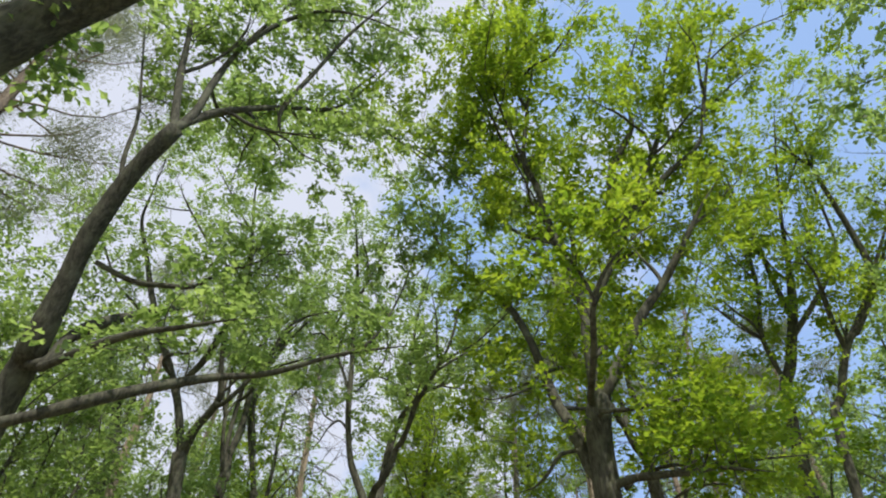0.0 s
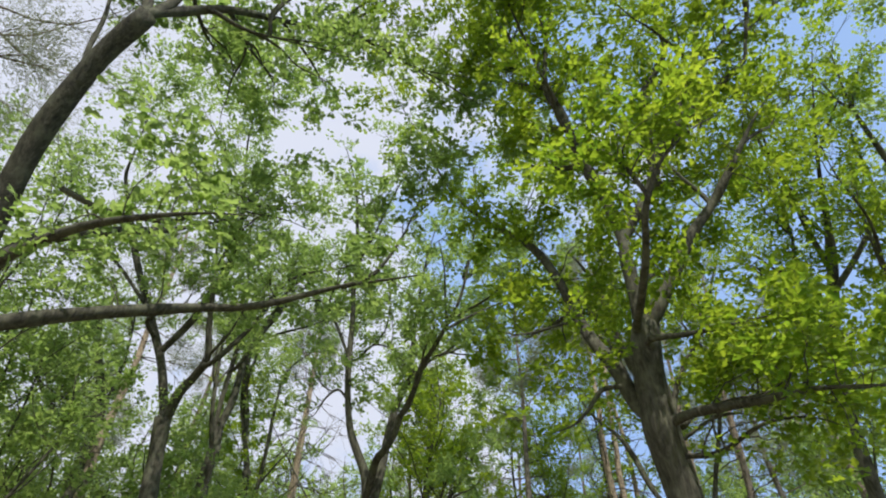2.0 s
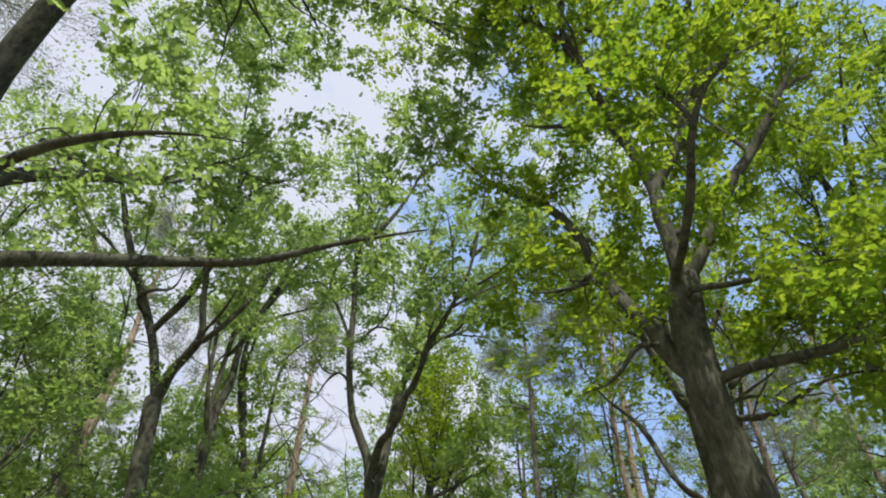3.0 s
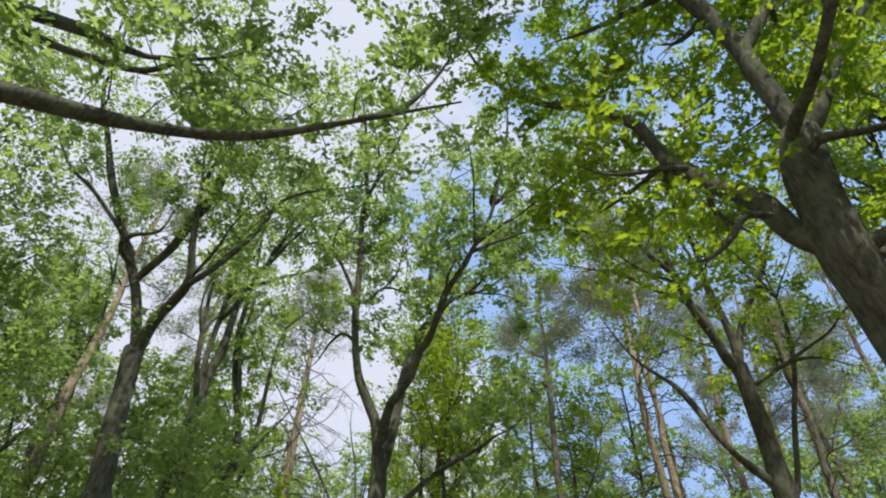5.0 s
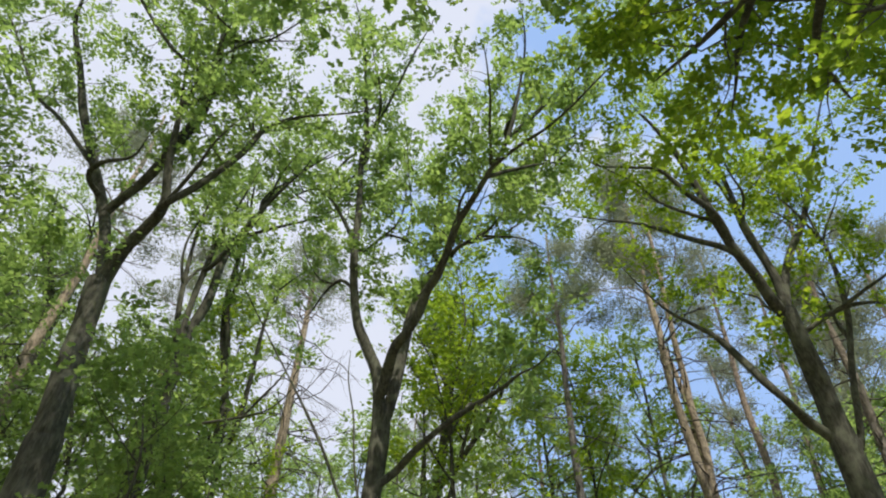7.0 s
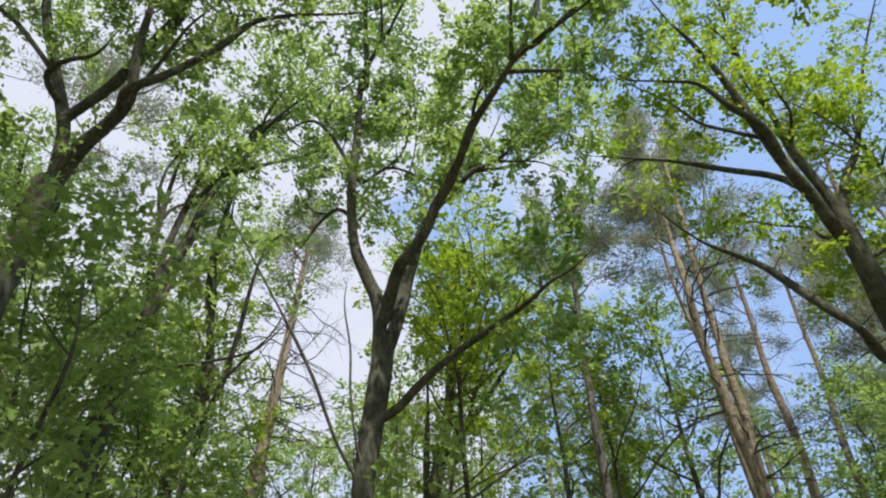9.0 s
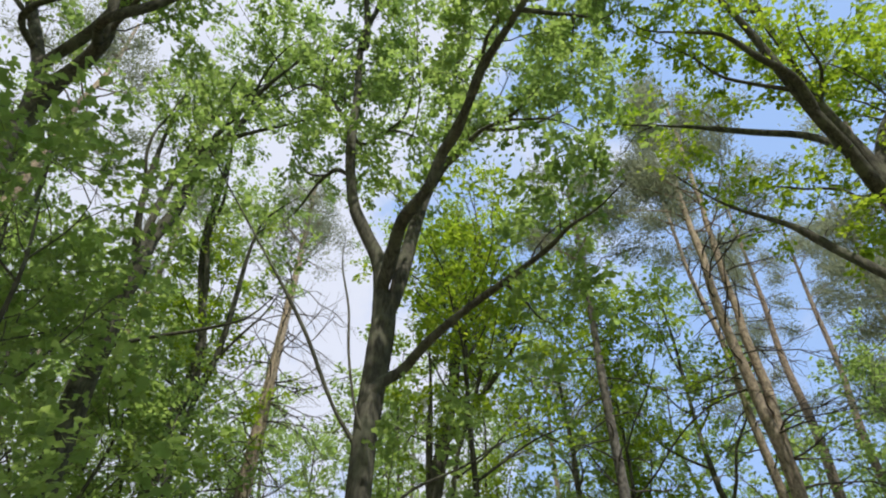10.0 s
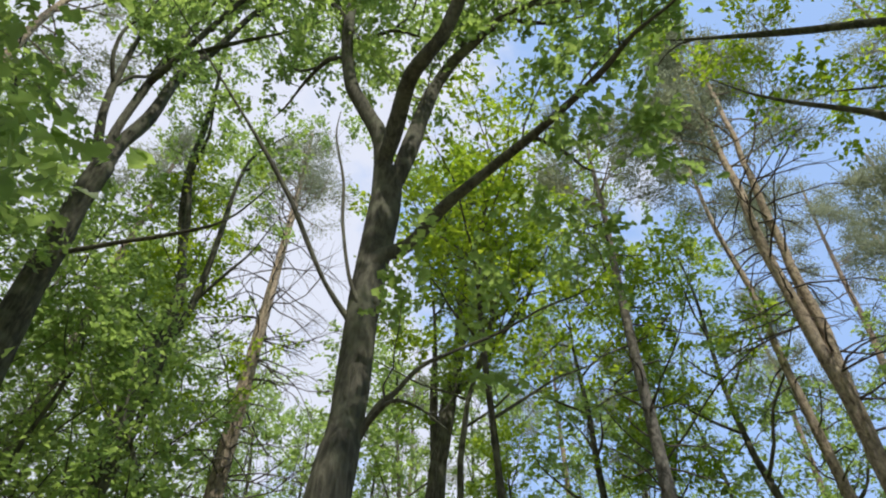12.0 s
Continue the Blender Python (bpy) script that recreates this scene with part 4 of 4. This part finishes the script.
tree.limb((5.0, 16.65, 10.45, 0.0794), (4.86, 16.45, 10.8, 0.075), (4.62, 16.28, 11.15, 0.0735), (4.24, 16.23, 11.6, 0.0663), (3.81, 16.2, 12.38, 0.0444), (3.1, 16.2, 12.48, 0.0275), (2.34, 16.2, 12.57, 0.0146), (1.99, 16.18, 13.19, 0.00579))
tree.limb((5.99, 17.37, 8.5, 0.0635), (6.33, 17.6, 8.8, 0.0552), (7.24, 17.47, 9.32, 0.0563), (7.96, 17.33, 9.38, 0.0287), (8.62, 17.2, 9.06, 0.00918))
tree.finish()

tree = Oak("slender oak with upright crooked stems", size=0.125, leaves=27, leaf=SUN_LEAF, seek=0.5, every=0.36, reach=1.3, trunk_bare=0.55, forks=15, toward=(-0.5, -0.1, 0), singles=100, near=9.5, simple=1)
tree.trunk((8, 14.8, -0.05, 0.14), (8.9, 14.4, 8.47, 0.161), (9.53, 14.23, 10.39, 0.142), (10.21, 14.07, 12.12, 0.134), (10.45, 13.57, 13.58, 0.085), (10.25, 12.73, 14.46, 0.055), (10.06, 11.6, 15.52, 0.032), (9.89, 10.31, 16.62, 0.009))
tree.limb((9.96, 14.13, 11.49, 0.0999), (9.99, 14, 11.76, 0.0869), (9.89, 13.86, 13.16, 0.076), (9.72, 13.5, 14.24, 0.0668), (9.25, 12.96, 15.49, 0.0363), (8.77, 12.3, 16.4, 0.0135))
tree.limb((9.65, 14.2, 10.7, 0.0968), (9.7, 14, 10.98, 0.0842), (11.05, 13.85, 12.47, 0.074), (12.04, 13.48, 13.95, 0.0528), (11.79, 12.62, 15.88, 0.0363), (11.52, 11.73, 16.79, 0.0134))
tree.limb((9.19, 14.32, 9.34, 0.0771), (9.22, 14.3, 9.55, 0.067), (9.01, 14.2, 11.12, 0.0712), (9.52, 14.07, 13.11, 0.0392), (9.47, 13.66, 14.39, 0.0133))
tree.finish()

tree = Oak("young oak with a forked stem", size=0.125, leaves=27, seek=0.5, every=0.34, reach=1.3, leaf=SUN_LEAF, trunk_bare=0.5, forks=16, toward=(-0.4, 0.1, 0), singles=100, near=9.5, simple=1)
tree.trunk((7.7, 12.8, -0.05, 0.12), (8.57, 12.4, 7.11, 0.0984), (9.05, 12.32, 8.29, 0.0911), (9.66, 12.24, 9.46, 0.0823), (10.65, 12.12, 10.73, 0.075), (11.98, 11.92, 12.71, 0.045), (12.99, 11.32, 14.37, 0.009))
tree.limb((10.02, 12.2, 9.92, 0.0664), (10.24, 12.2, 10.09, 0.0868), (11.3, 12.08, 11.63, 0.0925), (11.34, 11.89, 13.35, 0.0845), (10.97, 11.44, 14.8, 0.0556), (10.72, 11.04, 15.62, 0.0309), (10.4, 10.32, 16.62, 0.0126))
tree.limb((9.55, 12.25, 9.24, 0.0664), (9.62, 12.2, 9.43, 0.0601), (9.59, 12.07, 10.34, 0.0624), (9.79, 11.93, 11.92, 0.034), (10.24, 11.68, 13.61, 0.0119))
tree.finish()

tree = Oak("grey oak standing deeper in the wood", size=0.125, leaves=29, every=0.28, reach=1.4, trunk_bare=0.5, forks=10, simple=1)
tree.trunk((-13.2, 22.4, -0.05, 0.28), (-13.36, 22.6, 7.83, 0.232), (-13.55, 22.6, 9.65, 0.233), (-13.42, 22.6, 10.57, 0.224), (-13.5, 22.6, 11.76, 0.217), (-14.02, 22.45, 13.66, 0.173), (-14.6, 21.82, 15.42, 0.1), (-14.26, 20.66, 16.79, 0.014))
tree.limb((-13.46, 22.6, 10.31, 0.122), (-13.4, 22.6, 10.53, 0.106), (-14.98, 22.5, 11.91, 0.111), (-16.58, 22.15, 13.91, 0.0648), (-17.49, 21.18, 15.91, 0.0195))
tree.limb((-13.5, 22.6, 11.76, 0.11), (-13.52, 22.6, 11.97, 0.096), (-13.38, 22.5, 13.71, 0.0848), (-13.24, 22.01, 15.32, 0.045), (-12.91, 20.73, 16.87, 0.0149))
tree.finish()

tree = Oak("dark oak leaning over the path", size=0.125, leaves=29, every=0.39, reach=1.0, trunk_bare=0.8, simple=1)
tree.trunk((-6.3, 3.8, -0.05, 0.3), (-5.29, 3.2, 4.73, 0.218), (-4.37, 2.6, 5.9, 0.282), (-3.88, 2.53, 6.72, 0.249), (-3.46, 2.47, 7.17, 0.196), (-2.96, 2.4, 7.51, 0.157))
tree.finish()

# ---- pines ----
Pine("pine with a flaking reddish trunk and bare snags", 41, (-6.95, 27.5), 21.5, 0.27, 16.5, (0.0, 0.0), snags=120, wide=1.8, tufts=34, bare_long=1.6, twiggy=5, droop=0.16, crook=0.26, skin=SUNLIT_PINE)
Pine("slim grey pine behind the oaks", 42, (2.5, 24.4), 18.5, 0.17, 13.5, (0.025, 0.0), snags=44, skin=GREY_PINE)
Pine("pine with twin stems forking low", 43, (5.1, 22.3), 20.0, 0.165, 13.0, [(0, 0.0), (6.2, 0.37), (7.1, 0.38), (8.1, 0.23), (9.2, 0.17), (10.5, 0.2), (13, 0.32), (20, 0.4)], snags=38, sway=0.02, second=(6.7, [(6.7, 0.38), (8.1, 0.55), (9.7, 0.55), (11.4, 0.66), (14, 0.84), (20, 1.2)], 20.5, 0.14), wide=2.3, tufts=110, bare_long=1.25, skin=SUNLIT_PINE)
Pine("thin pine with a sunlit orange trunk", 44, (7.65, 26.3), 20.0, 0.16, 15.5, (-0.03, 0.0), snags=40, skin=SUNLIT_PINE)
Pine("straight pine at the edge of a clearing", 45, (12.9, 31.0), 23.0, 0.2, 17.0, (0.1, 0.0), snags=40)
Pine("straight pine in the wood", 46, (10.8, 29.6), 22.0, 0.22, 16.0, (0.045, 0.0), snags=40)
Pine("slender pine in the wood", 47, (8.0, 20.5), 19.0, 0.15, 15.0, (0.12, 0.0), snags=36, wide=1.3, tufts=30)
Pine("tall pine with a reddish upper trunk", 48, (-8.9, 6.4), 17.5, 0.2, 10.0, (0.03, -0.02), snags=64, wide=2.4, tufts=150, needle=1.1, fat=0.008)
Pine("grey-green pine at the edge of the wood", 51, (12.6, 25.4), 18.0, 0.17, 10.0, (0.01, 0.0), snags=60, wide=2.5, tufts=60, needle=1.7, skin=GREY_PINE)
Pine("pine with pale pinkish bark among oak stems", 50, (-11.3, 19.7), 20.0, 0.2, 14.5, (0.0, 0.0), snags=40, wide=2.2, skin=SUNLIT_PINE)
Pine("tall pine behind oak crowns", 49, (-12.5, 27.0), 21.0, 0.22, 15.0, (0.05, 0.0), snags=40, wide=2.3)
for k, (x, y) in enumerate([(16.0, 26.0), (14.5, 38.0), (19.0, 33.0), (4.0, 40.0), (-3.5, 46.0), (9.0, 44.0), (24.0, 40.0), (-22.0, 36.0)]):
    Pine("distant pine standing above the oaks", 60 + k, (x, y), 21.0 + k % 3, 0.2, 14.0, (0.02, 0.0), snags=44, tufts=45, wide=2.6, needle=2.2)

# ---- oaks of the wood round about ----
# Those at the far right wear the leaf colour painted as sunlit.
for x, y, tall, seed in [(-9.8, 18.6, 8.0, 1), (-8.6, 22.6, 9.0, 2), (-12.0, 17.5, 9.5, 3), (-11.5, 12.5, 11.0, 4), (0.5, 29.5, 9.0, 5), (4.4, 28.6, 11.0, 7), (9.8, 22.5, 9.0, 8), (11.5, 17.5, 11.0, 9), (-11.0, 15.4, 11.0, 11), (-10.6, 21.2, 12.0, 12), (-12.6, 19.6, 13.0, 13), (-10.9, 26.4, 12.0, 14), (-15.0, 16.0, 13.0, 15), (-10.7, 27.2, 15.5, 22), (-10.3, 23.7, 14.0, 23), (-10.8, 30.8, 14.0, 16), (-9.3, 33.8, 13.0, 17), (-12.6, 33.0, 14.0, 18), (-8.1, 17.8, 8.8, 19), (-9.7, 15.0, 9.5, 20), (-6.4, 22.0, 7.5, 21)]:
    wild_oak("bushy young oak in the understorey", (x, y), tall, 400 + seed, limbs=9, girth=0.09, first=0.2, group="young oaks of the understorey", fine=False, size=0.14, leaves=19 if x < -8 and y < 20 else 25, leaf=SUN_LEAF if x > 0 and y > 25 else None, every=0.34, reach=1.3, sides=6)
# The middle ones at the back also get the sunlit leaf colour.
for x, y, tall, seed in [(3.6, 27.2, 16.5, 2), (9.6, 5.0, 15.5, 4), (6.6, 2.2, 15.0, 5), (-10.5, 3.0, 15.5, 6), (12.3, 9.8, 16.0, 7), (10.3, 25.0, 10.5, 9), (-0.9, 24.0, 15.0, 16), (-0.7, 21.7, 14.5, 17), (-12.3, 11.4, 14.0, 10), (-11.6, 14.6, 13.5, 11), (-12.4, 7.6, 15.0, 12), (-15.6, 22.6, 16.5, 18), (-17.8, 25.5, 19.0, 19), (-9.0, 26.2, 16.0, 20), (-11.0, 12.9, 15.5, 14)]:
    wild_oak("slim oak with a high loose crown", (x, y), tall, 500 + seed, limbs=11, girth=0.085, first=0.45, size=0.14, leaves=14 if -15 < x < 0 and y < 23 else 24, leaf=SUN_LEAF if -10 < x < 10 and y > 20 else None, every=0.34, reach=1.5, sides=6, trunk_bare=0.5, fine=False)
# Oaks instead of pines here: their lighter leaf stands in for distant haze.
for k, (x, y, tall) in enumerate([(-11.6, 43.0, 20.0), (-9.2, 46.0, 19.0), (-14.0, 46.5, 20.5)]):
    wild_oak("broad oak standing in for a hazy far crown in the gap", (x, y), tall, 640 + k, limbs=15, girth=0.2, first=0.3, size=0.2, leaves=15, every=0.4, reach=2.0, sides=6, fine=False)
wild_oak("leafy young oak beside the path", (-4.9, 14.6), 5.6, 601, limbs=9, girth=0.06, first=0.35, group="young oaks of the understorey", size=0.12, leaves=20, every=0.3, reach=1.2, sides=6, singles=200, near=9.0)
rg = random.Random(11)
placed = [(-13.2, 22.4), (-12.5, 27.0), (12.9, 31.0), (10.8, 29.6)]


def scatter(count, left, right, near, far, apart, **more):
    """Oaks strewn over a stretch of the wood, none too close to another."""
    made = tries = 0
    while made < count and tries < 3000:
        tries += 1
        x, y = rg.uniform(left, right), rg.uniform(near, far)
        gap = abs(x + 7.0 + (y - 27.5) * 0.29) if y > 20 else 99
        if min(math.hypot(x - a, y - b) for a, b in placed) < apart or gap < 2.8 + (y - 27.5) * 0.1:
            continue      # a gap in the wood stays open round the bare pine
        placed.append((x, y))
        made += 1
        wild_oak("slender crooked oak of the wood, or unseen one added for shade", (x, y), rg.uniform(12.5, 16.5), 100 + len(placed), (rg.gauss(0, 0.05), rg.gauss(0, 0.05)), rg.choice((8, 9, 10, 11)), rg.uniform(0.11, 0.18), rg.uniform(0.22, 0.4), sides=6, fine=False, **more)


scatter(21, -24, 24, 27, 37, 3.3, size=0.165, leaves=21, every=0.36, reach=1.7)
scatter(13, -34, 34, 37, 48, 4.0, size=0.19, leaves=13, every=0.44, reach=1.8)
scatter(11, -23, -14.0, 4, 30, 2.9, size=0.165, leaves=14, every=0.4, reach=1.7)
scatter(7, 12.5, 22, 8, 27, 3.6, size=0.165, leaves=21, every=0.38, reach=1.7)
# Unseen oaks behind the camera, added only to shade the trunks ahead.
scatter(8, -8, 8, -6.5, -1.8, 3.0, size=0.22, leaves=9, every=0.42, reach=1.9)
scatter(4, -18, 16, -16, -7, 4.2, size=0.24, leaves=6, every=0.6, reach=1.8)
